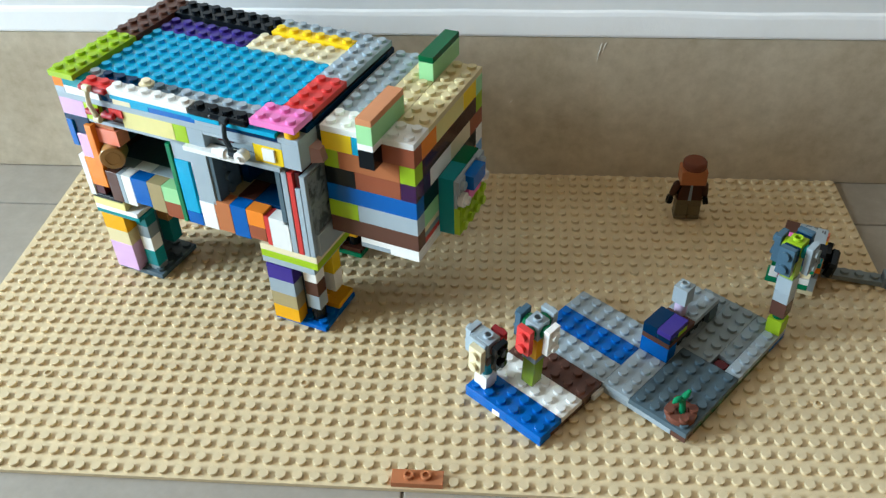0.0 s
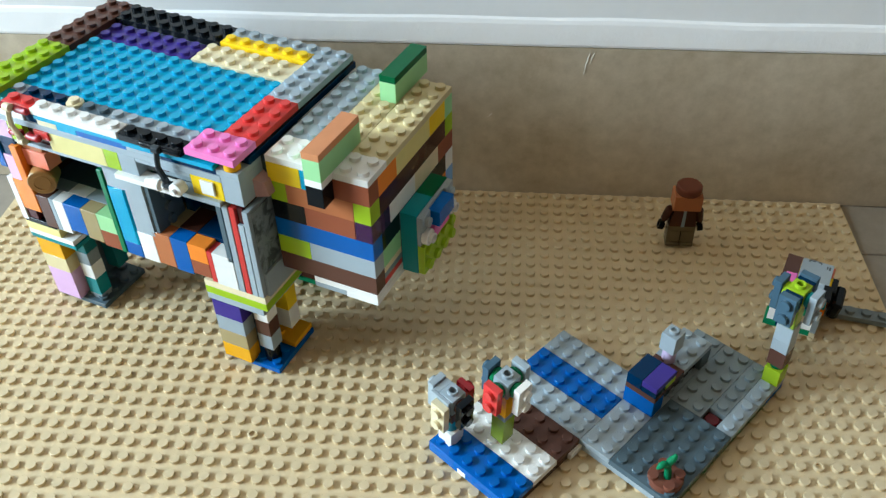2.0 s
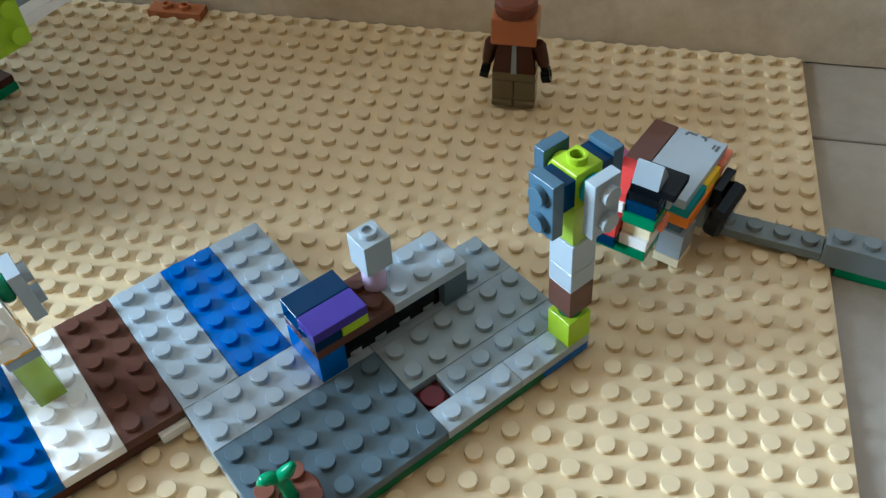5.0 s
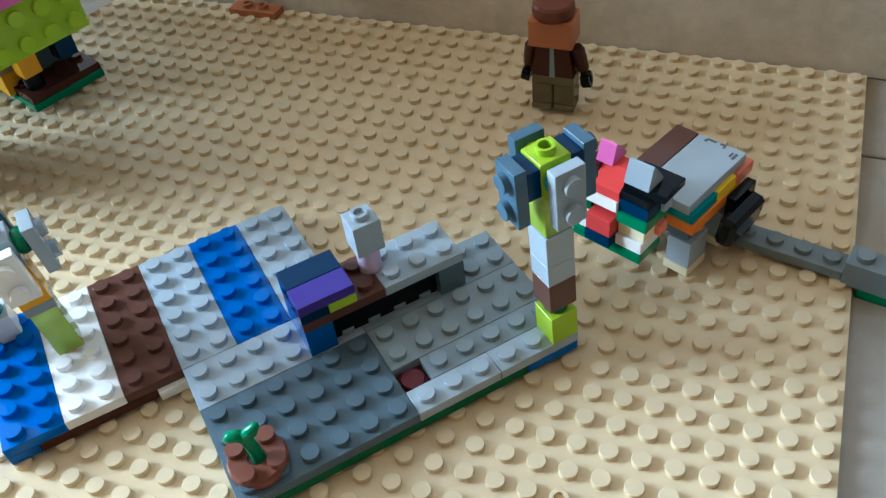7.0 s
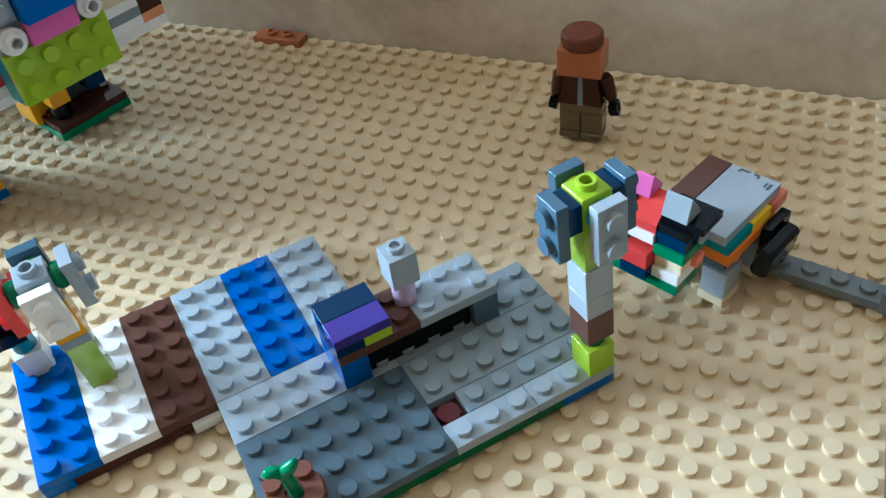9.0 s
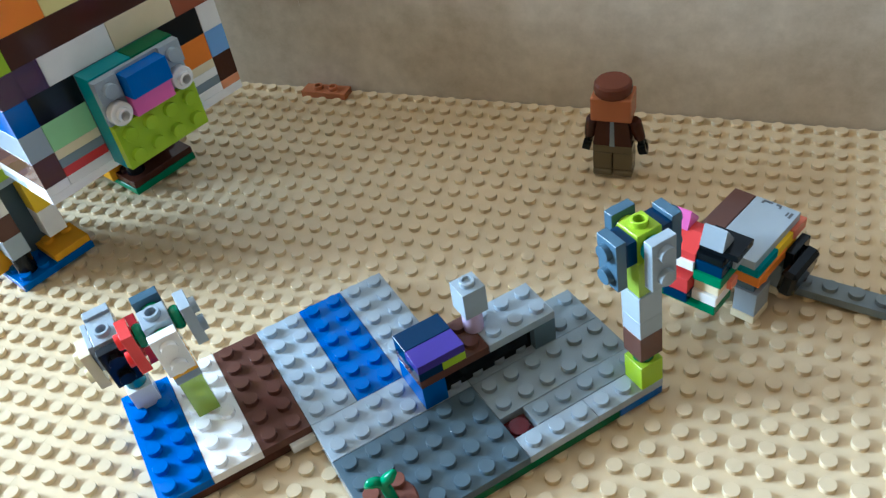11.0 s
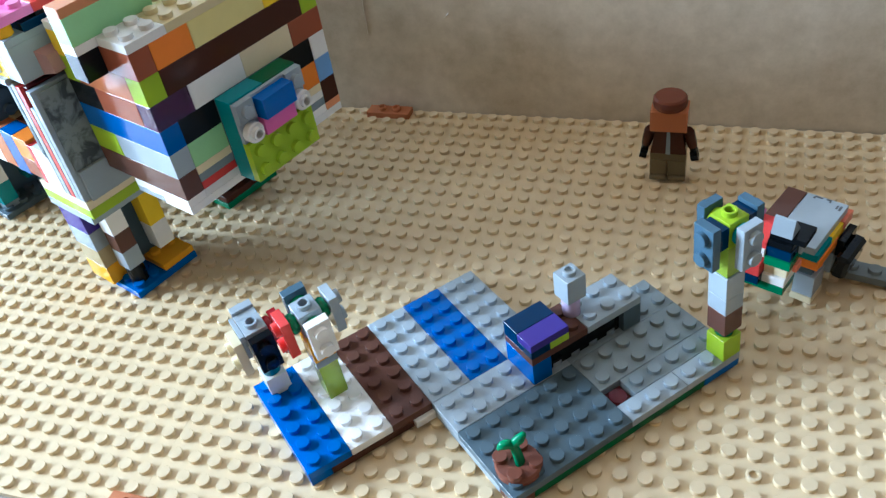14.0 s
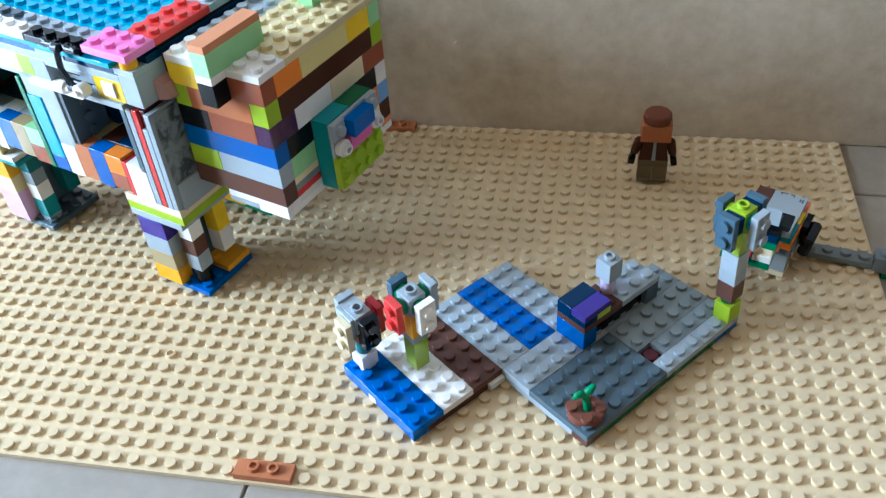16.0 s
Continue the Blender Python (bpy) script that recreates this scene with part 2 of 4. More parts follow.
wall_north = slab("wall_north", -2.15, 0.2598, FZ, 1.9, 0.42, 2.3, M_PAINT, "off-white painted wall above a tile skirting", category="wall")
skirting = slab("baseboard", -1.95, 0.2568, FZ + 0.0001, 1.7, 0.2655, 0.1002, M_SKIRT, "brown-grey stone-look tile skirting along the wall", category="skirting")
s = Shape()
N = 240
rng = random.Random(5)
prof = ((256.4, 100.3), (256.1, 101.6), (257.9, 112.4), (258.7, 114.6), (259.9, 115.9), (259.9, 100.3))
rings = []
for k in range(N + 1):
    x = -1949 + 3648 * k / N
    wob = 0.35 * math.sin(x * 0.021) + 0.25 * math.sin(x * 0.057 + 1) + rng.uniform(-0.12, 0.12)
    rings.append([(x, y + (0.25 * wob if i < 4 else 0), z + (wob if 1 < i < 5 else 0)) for i, (y, z) in enumerate(prof)])
for q0, q1 in zip(rings, rings[1:]):
    for i in range(5):
        s.put([q0[i], q1[i], q1[i + 1], q0[i + 1]], [(0, 1, 2, 3)], True)
trim = tagged(new("trim", s.done("trim", M_EDGE)), "white plaster edge along the top of the tile skirting", "trim", kind="structure")
# dried paint runs on the skirting
for x, z0, z1 in ((0.0955, 0.084, 0.0965), (0.0982, 0.090, 0.0972), (-0.0005, 0.044, 0.0985), (0.0425, 0.054, 0.0565)):
    s = Shape()
    n = 9
    pts = []
    for k in range(n):
        q = k / (n - 1)
        w = 0.35 * math.sin(math.pi * min(1, q * 1.2 + 0.15)) + 0.12
        cx = x / MM + rng.uniform(-0.25, 0.25) - 2.2 * q
        pts.append((cx - w, cx + w, (z1 + (z0 - z1) * q) / MM))
    for (a0, b0, c0), (a1, b1, c1) in zip(pts, pts[1:]):
        s.put([(a0, 256.75, c0), (b0, 256.75, c0), (b1, 256.75, c1), (a1, 256.75, c1), ((a0 + b0) / 2, 256.5, c0), ((a1 + b1) / 2, 256.5, c1)],
              [(0, 4, 5, 3), (4, 1, 2, 5)])
    child("paint_run", s.done("paint_run", M_STREAK), skirting, None, "dried white paint drip on the tile")

slab("wall_east", 1.7, -2.4, FZ, 1.9, 0.27, 2.3, M_EAST, "unseen side wall, darkened to cut bounce light from the right", category="wall")
slab("wall_south", -2.15, -2.5, FZ, 1.9, -2.3, 2.3, M_ROOM, "unseen wall behind the camera, browned to set the fill light", category="wall")
slab("ceiling", -2.15, -2.5, 2.3, 1.9, 0.42, 2.45, M_CEILING, "unseen ceiling, tinted tan for warm bounce light", category="ceiling")
WY0, WY1, WZ0, WZ1 = -0.80, 0.22, 0.24, 1.36
wall_west = thing("wall_west", Matrix(), "unseen wall with a window opening, browned to set the fill light", "wall", kind="structure")
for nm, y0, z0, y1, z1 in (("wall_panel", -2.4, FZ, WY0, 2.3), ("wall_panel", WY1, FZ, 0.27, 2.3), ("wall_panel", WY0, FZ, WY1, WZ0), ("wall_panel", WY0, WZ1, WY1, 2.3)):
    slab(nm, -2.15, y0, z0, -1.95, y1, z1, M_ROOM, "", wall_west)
window_1 = thing("window_1", Matrix(), "daylit window with a white frame", "window", kind="structure")
for nm, y0, z0, y1, z1 in (("window_frame", WY0, WZ0, WY0 + 0.05, WZ1), ("window_frame", WY1 - 0.05, WZ0, WY1, WZ1), ("window_frame", WY0 + 0.05, WZ0, WY1 - 0.05, WZ0 + 0.05),
                           ("window_frame", WY0 + 0.05, WZ1 - 0.05, WY1 - 0.05, WZ1)):
    slab(nm, -2.07, y0, z0, -2.01, y1, z1, M_FRAME, "", window_1)

# ---- baseplates ----
HOLLOW = {(7, 7), (24, 7)}
STUD = {h: Shape().stud(0, 0, 0, n=18, hollow=h).done("stud", MAT["baseplate"]) for h in (False, True)}


def baseplate(x0, singly):
    """A 32 x 32 baseplate; the studs of the stretch 'singly' (i0, i1, j0, j1) are pieces of their own."""
    plate = thing("baseplate", at(x0, 0, 0), "tan studded toy baseplate lying on the floor against the wall", "baseplate", "tan baseplates")
    s = Shape().box(0.004, 0.03, -2.1, 32 * P - 0.004, 32 * P - 0.03, 0.0, 0.03)
    child("sheet", s.done("sheet", MAT["baseplate"]), plate)
    rest = Shape()
    for i in range(32):
        for j in range(32):
            if singly[0] <= i < singly[1] and singly[2] <= j < singly[3]:
                child("stud", STUD[(i, j) in HOLLOW], plate, at(i + 0.5, j + 0.5, 0))
            else:
                rest.stud((i + 0.5) * P, (j + 0.5) * P, 0, n=18, hollow=(i, j) in HOLLOW)
    tagged(child("studs", rest.done("studs", MAT["baseplate"]), plate), kind="stuff")


baseplate(-32, (20, 32, 0, 25))
baseplate(0, (4, 24, 0, 15))

# ---- the large brick-built animal ----
ox = thing("toy_animal", pose(-0.1891, 0.1419, 0, 0, 0, -20.2), "large patchwork toy cow of coloured bricks standing on baseplate", "toy animal")
Z0 = 58.2


def p(n):
    return Z0 + 3.2 * n


# the lid sits a little low and forwards, its tail end raised
LID = at(18, -0.2, p(22) - 1.8, 0, 0.55, 0) @ at(-18, 0, -p(22))


def T(col, x0, x1, y0, y1, n0, n1, studs=False, name="", label="", rnd=False):
    ob = B(ox, col, x0, x1, y0, y1, p(n0), p(n1), studs, name, label, rnd=rnd)
    if n0 >= 22:
        ob.matrix_local = LID @ at(x0, y0, p(n0))
    return ob


def course(x0, x1, y0, y1, n0, n1, seed, along="x"):
    """Mixed bricks of two to four studs in courses three plates high."""
    r = random.Random(seed)
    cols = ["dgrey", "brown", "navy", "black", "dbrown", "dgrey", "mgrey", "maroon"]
    n = n0
    while n < n1:
        top = min(n + 3, n1)
        a, end = (x0, x1) if along == "x" else (y0, y1)
        while a < end - 0.01:
            b = min(end, a + r.choice((2, 3, 4)))
            c = r.choice(cols)
            if along == "x":
                T(c, a, b, y0, y1, n, top)
            else:
                T(c, x0, x1, a, b, n, top)
            a = b
        n = top


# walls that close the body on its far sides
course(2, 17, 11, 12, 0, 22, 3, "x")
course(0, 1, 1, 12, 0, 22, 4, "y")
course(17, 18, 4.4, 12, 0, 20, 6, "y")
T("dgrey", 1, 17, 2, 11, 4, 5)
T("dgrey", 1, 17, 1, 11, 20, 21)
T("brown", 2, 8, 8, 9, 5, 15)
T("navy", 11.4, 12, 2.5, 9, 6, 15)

# near side, tail end column
T("white", 0, 0.5, 0, 1, 0, 8, name="panel")
T("blue", 0, 0.5, -0.02, 1, 10, 15, name="panel")
T("navy", 0.5, 1.7, 0.12, 1, 12.4, 15)
T("navy", 0, 2, 0, 1, 15, 16)
T("lilac", 0.5, 1.7, 0.03, 1, 8, 12.4, name="panel")
T("orange", 0.5, 1.9, 0, 1, 2.4, 8, name="panel")
T("maroon", 0.5, 1.3, 0.1, 1, 0.4, 2.4)
T("black", 0.1, 2.6, 0.05, 2, -0.5, 0.3)
T("lilac", 0, 2, 0, 1, 16, 19)
# hinge bar and barrel
T("orange", 1.7, 2.25, -0.25, 0.5, 7, 15, name="hinge_bar")
T("salmon", 2.25, 4.0, 0.1, 1.1, 11.6, 14.4, name="hinge_block")
T("dnougat", 2.25, 3.8, 0.2, 1.1, 14.4, 15.4, name="hinge_block")
s = Shape().lathe(0, 0, [(0, 0), (5.8, 0), (6.6, 0.8), (6.6, 10), (6.1, 10.6), (0, 10.6)], 28)
s.lathe(0, 0, [(4.2, 10.6), (4.2, 10.9), (3.5, 10.9), (3.5, 10.6)], 28)
child("barrel", s.done("barrel", MAT["tanw"]), ox, at(2.7, 0.85, p(9.6), 90, 0, 32), "round tan wheel-like piece")
# shelf of the rear opening
for c, a, b, n0, n1 in (("brown", 2, 2.95, 0, 6), ("lgrey", 2.95, 3.3, 0, 6), ("white", 3.3, 4.1, 0, 6), ("blue", 4.1, 5.45, 0.8, 6), ("dtan", 5.45, 6.65, 0.4, 6), ("mint", 6.65, 8, 3, 6), ("rbrown", 6.65, 8, 0, 3)):
    T(c, a, b, 0, 1, n0, n1)
for c, a, b in (("lgrey", 2, 3.6), ("white", 3.6, 5), ("lgrey", 5, 7), ("dgrey", 7, 8)):
    T(c, a, b, 1, 2, 4, 6)
# divider
T("green", 8, 8.36, -0.05, 4, 0, 15)
T("azure", 8.4, 9.5, 0, 1, 2.4, 12.4, name="panel")
T("blue", 8.4, 9.6, 0, 1, 0, 2.4)
T("lgrey", 8.4, 9.7, 0.05, 1, 12.4, 16)
T("lgrey", 9.7, 11.05, 0, 1, 5.2, 16, name="pillar")
T("dgrey", 11.05, 11.4, 0.1, 2.4, 5.5, 15)
for k in range(4):
    s = Shape().stud(0, 0, 0)
    child("stud", s.done("stud", MAT["dgrey"]), ox, at(11.4, 1.2, p(7 + 2.2 * k), 0, 90, 0))
# shelf of the front opening
for c, a, b, n0, n1 in (("white", 9.65, 10.8, 0, 5.2), ("dnougat", 10.8, 12.05, 0.2, 6), ("blue", 12.05, 13.25, 0, 6.05), ("orange", 13.25, 14.55, 3, 6), ("rbrown", 13.25, 14.55, 0.4, 3), ("red", 14.55, 14.9, 0, 5.6), ("white", 14.9, 16.35, -0.2, 5.6)):
    T(c, a, b, 0, 1, n0, n1)
# inner row in darker colours, with the opening's shade put into them
for c, a, b in (("dtan", 10.8, 12.05), ("dbrown", 12.05, 13.3), ("navy", 13.3, 15.5)):
    T(c, a, b, 1, 3, 4.6, 6.2)
# lintel course
T("lime", 2, 3.2, 0, 1, 16, 19)
T("dbrown", 3.2, 5, 0.3, 1, 16, 19)
T("lyellow", 5, 9, 0, 1, 16, 19)
T("lime", 9, 10, 0, 1, 16, 19)
T("lgrey", 1.8, 9.8, 0.05, 2, 15.4, 16, name="plate")
T("lgrey", 10, 11.2, 0, 1, 16, 19)
T("mgrey", 11.2, 14.8, 0.7, 1.6, 16, 19)
T("maroon", 11.9, 13.0, 0.45, 0.7, 17.2, 18.6, name="tile")
T("lgrey", 11.2, 14.8, 0, 0.7, 18.4, 19)
T("white", 9.7, 13.6, -0.35, 0.6, 15.2, 16, name="ledge")
T("lgrey", 13.6, 16.6, -0.2, 0.7, 15.2, 16, name="ledge")
T("yellow", 14.8, 16.8, 0, 1, 16, 19)
T("white", 15.45, 16.3, -0.12, 0.02, 16.6, 18.7, name="tile")
T("lgrey", 16.8, 18, 0, 2, 16, 20.2)
T("dgrey", 17, 18, 2, 4.4, 15, 20)
# rows of plates under the roof
T("lgrey", 0, 16.8, 0, 1, 19, 20)
T("orange", 0, 0.8, 0, 1, 21, 23)
T("white", 0.8, 3.6, 0, 1, 20, 21.4)
T("teal", 0.8, 2.55, 0, 1, 21.4, 23)
T("teal", 2.55, 3.6, 0, 1, 21.4, 22.2)
T("lgrey", 0, 0.8, 0, 1, 20, 21)
T("navy", 3.6, 4.6, 0.1, 1, 20, 22.2)
T("cream", 4.6, 6, 0, 1, 20, 21.1)
T("azure", 6, 7.4, 0, 1, 20, 21.1)
T("blue", 7.4, 10.8, 0, 1, 20, 21.1)
T("azure", 4.6, 10.8, -0.12, 1, 21.1, 21.88)
T("lgrey", 10.8, 13, 0, 1, 20, 21)
T("azure", 10.8, 12.8, -0.2, 1, 21, 21.75)
T("navy", 13, 16.6, 0.05, 1, 20, 21)
T("azure", 13, 16.6, -0.16, 1, 21, 21.7)
T("lgrey", 16.6, 18, 0, 2, 20.2, 21.1)
B(ox, "amber", 16.95, 17.85, -0.05, 0.85, p(21.1), p(22.3), False, "round_plate", rnd=True)
T("navy", 16.6, 18.02, 1, 12, 21, 22)
T("white", 17.2, 18.02, 6, 12, 20, 21)
T("black", 16, 18.0, 2, 12, 22, 23)
# roof plates
T("azure", 2, 16, 2, 8, 22, 23, True)
T("purple", 2, 9, 8, 10, 22, 23, True)
T("lime", 0, 2, 0, 6, 23, 24, True)
T("brown", 0, 2, 6, 12, 23, 24, True)
T("dgrey", 0, 2, 1, 12, 22, 23)
T("black", 2, 10, 10, 12, 23, 24, True)
T("dgrey", 2, 16, 10, 12, 22, 23)
T("cream", 9.3, 16, 8, 10, 22.4, 23.4, True)
T("tan", 9.3, 16, 8, 10, 22, 22.4)
T("lgrey", 10, 18, 11, 12, 23, 24, True)
T("yellow", 10, 16, 10, 11, 23, 24.1, True, name="plate")
T("lgrey", 16, 18, 6, 11, 23, 24, True)
T("red", 16, 18, 2, 6, 23, 24, True)
T("pink", 15, 18, 0, 2, 23, 24, True)
T("lgrey", 2, 3, 1, 2, 22, 23, True)
T("navy", 3, 6, 1, 2, 22, 23, True)
T("cream", 6, 7, 1, 2, 22, 23.3, True, rnd=True)
T("dgrey", 7, 9, 1, 2, 22, 23, True)
T("lgrey", 9, 15, 1, 2, 22, 23, True)
T("red", 2.6, 4.6, 0, 1, 22.2, 23.2, True)
T("white", 4.6, 10.6, 0, 1, 22.2, 23.2, True)
T("black", 10.7, 14.7, 0, 1, 22.2, 23.2, True)


def clip_bar(x, y, z, n, col, length=3.0):
    """A plate clip: two short jaws with a bar through them."""
    s = Shape()
    for d in (-2.6, 2.3):
        s.box(d - 1.0, -2.6, -1.6, d + 1.0, 0.4, 1.6, 0.3)
    s.lathe(0, 0, [(0, -length), (1.1, -length), (1.5, 0.5 - length), (1.6, 1.2 - length), (1.6, length - 1.2), (1.5, length - 0.5), (1.1, length), (0, length)], 14, m=Matrix.Translation((0, -1.6, 0)) @ Matrix.Rotation(radians(90), 4, "Y"))
    return child("clip", s.done("clip", MAT[col]), ox, at(x, y, z))


def arm(x, y, z_top, z_bot, col):
    """The moulded bent arm that links an upper and a lower clip."""
    s = Shape()
    h = z_top - z_bot
    pts = [Vector((0.4, 0, 0)), Vector((-0.3, -0.5, -0.28 * h)), Vector((-0.6, -0.7, -0.55 * h)), Vector((0.9, -0.4, -0.8 * h)), Vector((1.6, 0, -h))]
    for a, b, w in zip(pts, pts[1:], (1.25, 1.1, 1.15, 1.4)):
        d = b - a
        m = Matrix.Translation(a) @ d.to_track_quat("Z", "Y").to_matrix().to_4x4()
        s.box(-w, -1.1, -0.5, w, 1.1, d.length + 0.5, 0.45, m=m)
    for q in (pts[0], pts[-1]):
        s.lathe(0, 0, [(0, -1.9), (1.6, -1.9), (1.9, -1.6), (1.9, 1.6), (1.6, 1.9), (0, 1.9)], 16, m=Matrix.Translation(q) @ Matrix.Rotation(radians(90), 4, "Y"))
    return child("arm", s.done("arm", MAT[col]), ox, at(x, y, z_top))


clip_bar(2.95, -0.05, 129.6, 0, "clear_red", 4)
clip_bar(4.05, -0.05, 129.6, 0, "clear_red", 4)
arm(3.25, -0.45, 130.8, 113.6, "cream")
T("red", 4.15, 5.2, -0.12, 0.4, 17.8, 19.1, name="plate")
clip_bar(2.9, -0.08, 116.0, 0, "clear_red", 3.5)
clip_bar(4.2, -0.08, 116.0, 0, "clear_red", 4)
clip_bar(12.75, -0.05, 130.2, 0, "black", 4)
clip_bar(14.2, -0.05, 130.2, 0, "black", 5)
arm(13.4, -0.45, 130.6, 113.2, "charcoal")
s = Shape().lathe(0, 0, [(0, -4), (1.6, -4), (1.6, 0), (2.8, 0), (2.8, 3.5), (1.7, 3.5), (1.7, 6), (0, 6)], 18)
child("pin", s.done("pin", MAT["white"]), ox, at(12.7, -0.5, p(16.9), 0, 90, 0), "white connector pin")
s = Shape().lathe(0, 0, [(0, 0), (2.6, 0), (3.2, 0.6), (3.2, 5), (1.4, 5.4), (1.4, 7), (0, 7)], 18)
child("pin", s.done("pin", MAT["white"]), ox, at(14.2, -0.05, p(17.0), 90, 0, 0), "white connector pin")

# shoulder panels: plates standing on edge
for c, a, b, n0, n1 in (("dgrey", 16.0, 16.35, 5, 15.6), ("lgrey", 16.4, 16.8, -0.2, 15.4), ("red", 16.85, 17.22, -0.2, 15.2), ("lgrey", 17.27, 17.65, -0.2, 12.6), ("lgrey", 17.68, 18.05, -0.1, 15)):
    T(c, a, b, 0, 4, n0, n1, name="panel")
T("maroon", 17.27, 17.65, 0.15, 4, 12.6, 15.2, name="panel")
T("worn_grey", 18.05, 18.15, 0.25, 3.8, 4, 14.6, name="panel", label="scuffed dark grey panel face")
T("lgrey", 18.05, 18.3, 0.3, 3.9, -0.2, 4, name="panel")
s = Shape()
s.put([(0, 0, 0), (6, 1.5, 1), (6, 6.5, 1), (0, 8, 0), (0, 0, 9), (4.5, 1.5, 7.5), (4.5, 6.5, 7.5), (0, 8, 9)],
      [(0, 1, 5, 4), (1, 2, 6, 5), (2, 3, 7, 6), (4, 5, 6, 7), (0, 3, 2, 1)])
child("slope", s.done("slope", MAT["rose"]), ox, at(18.0, 1.0, p(16)), "dusty rose slope piece")
T("dgrey", 18, 19.0, 4, 9, 6, 15, name="neck")


def leg(x, y, cols_a, cols_b, cols_c, foot, pad, hat):
    """A leg: a foot plate, three columns of small bricks and the plates that join it to the body."""
    u = (Z0 - 1.8) / 18
    z = lambda k: 1.8 + u * k
    B(ox, foot, x, x + 4, y, y + 4, 1.8, z(1), True, "foot", "flat studded foot plate")
    k = 1
    for c, n in cols_a:
        B(ox, c, x + 0.15, x + 2.15, y - 0.25, y + 0.75, z(k), z(k + n), False)
        k += n
    k = 1 if cols_b[0][1] != 0 else 4
    for c, n in cols_b:
        B(ox, c, x + 2.55, x + 3.55, y + 0.35, y + 1.35, z(k), z(k + n), False, rnd=c == "black")
        k += n
    k = 4
    for c, n in cols_c:
        B(ox, c, x + 2.55, x + 3.55, y + 2.4, y + 3.4, z(k), z(k + n), False)
        k += n
    if pad:
        B(ox, pad, x + 2.0, x + 3.9, y + 2.0, y + 4, z(1), z(2), True)
    B(ox, "dgrey", x + 0.4, x + 2.0, y + 1.2, y + 3.6, z(1), z(14), False)
    k = 14
    for c, n, x1 in hat:
        B(ox, c, x + 0.15, x + x1, y - 0.45, y + 3.6, z(k), z(k + n), False, "plate")
        k += n


leg(13.7, 0.45, (("amber", 3), ("dtan", 3), ("lgrey", 3), ("purple", 3.2)), (("black", 3), ("lgrey", 3), ("brown", 3), ("white", 3.2)), (("white", 4), ("yellow", 6)), "blue", "amber",
    (("lgrey", 1.2, 4.1), ("lime", 1.4, 4.4), ("cream", 1.2, 4.4)))
leg(-0.2, 0.55, (("lilac", 6), ("tan", 3), ("amber", 4)), (("mgrey", 1), ("teal", 3.6), ("white", 3), ("mgrey", 2.6), ("dteal", 2.8)), (("dteal", 5), ("tanw", 5)), "dgrey", "",
    (("teal", 0.8, 3.9), ("white", 0.9, 3.8), ("lyellow", 1.5, 2.9)))
leg(12.1, 8.3, (("amber", 3), ("dtan", 3), ("navy", 3), ("blue", 4)), (("black", 3), ("amber", 3), ("brown", 3), ("white", 3)), (("navy", 3), ("white", 3), ("dtan", 4)), "green", "dbrown",
    (("lgrey", 1.2, 4.0), ("dgrey", 2.6, 4.2)))
B(ox, "dbrown", 12.3, 14.1, 10.2, 12.3, 5.0, 8.2, True)
B(ox, "dbrown", 14.1, 16.05, 8.35, 10.3, 5.0, 8.2, True)
leg(-0.2, 8.3, (("orange", 3), ("blue", 3), ("tan", 3), ("red", 4)), (("lgrey", 3), ("white", 3), ("brown", 3), ("navy", 3)), (("tan", 4), ("lgrey", 5)), "dgrey", "",
    (("lgrey", 1.2, 4.0), ("white", 2.6, 4.0)))

# head, turned a little against the body
HEAD = ox.matrix_world.inverted() @ pose(-0.0461, 0.1039, 0, 0, 0, -20.0)
R = [67.3 + 9.6 * k for k in range(7)]


def H(col, x0, x1, y0, y1, z0, z1, studs=False, name="", label="", rnd=False):
    ob = B(ox, col, x0, x1, y0, y1, z0, z1, studs, name, label, rnd=rnd)
    ob.matrix_local = HEAD @ at(x0, y0, z0)
    return ob


def row(k, items, front=False):
    """One brick course of the head; k = 0 is the lowest."""
    for c, a, b in items:
        if front:
            H(c, 5, 6, a, b, R[k], R[k + 1])
        else:
            H(c, a, b, 0, 1, R[k], R[k + 1])


row(5, (("yellow", 0, 2), ("azure", 2, 2.5), ("rbrown", 2.5, 6)))
row(4, (("lime", 0, 1), ("dnougat", 1, 5), ("lime", 5, 6)))
row(3, (("black", 0, 2), ("rbrown", 2, 5), ("clear_purple", 5, 6)))
row(2, (("blue", 0, 6),))
row(1, (("lime", 0, 2), ("lgrey", 2, 6)))
row(0, (("brown", 0, 6),))
row(5, (("orange", 1, 3), ("lyellow", 3, 7), ("yellow", 7, 9), ("mint", 9, 10)), True)
row(4, (("dbrown", 1, 9), ("lime", 9, 10)), True)
row(3, (("clear_purple", 1, 2), ("white", 2, 5), ("cream", 5, 8), ("rbrown", 8, 10)), True)
row(2, (("black", 1, 3), ("dgrey", 3, 7), ("black", 7, 9), ("white", 9, 10)), True)
row(1, (("mint", 1, 3), ("dgrey", 3, 7), ("orange", 7, 9), ("skyblue", 9, 10)), True)
for c, a, b, z0, z1 in (("cream", 1, 3, 6.4, 9.6), ("mgrey", 1, 3, 3.2, 6.4), ("red", 1, 3, 0, 3.2), ("dgrey", 3, 7, 0, 9.6), ("cream", 7, 9, 6.4, 9.6), ("white", 7, 9, 3.2, 6.4), ("mgrey", 7, 9, 0, 3.2), ("dbrown", 9, 10, 0, 9.6)):
    H(c, 5, 6, a, b, R[0] + z0, R[0] + z1, name="plate" if z1 - z0 < 4 else "brick")
rr = random.Random(11)
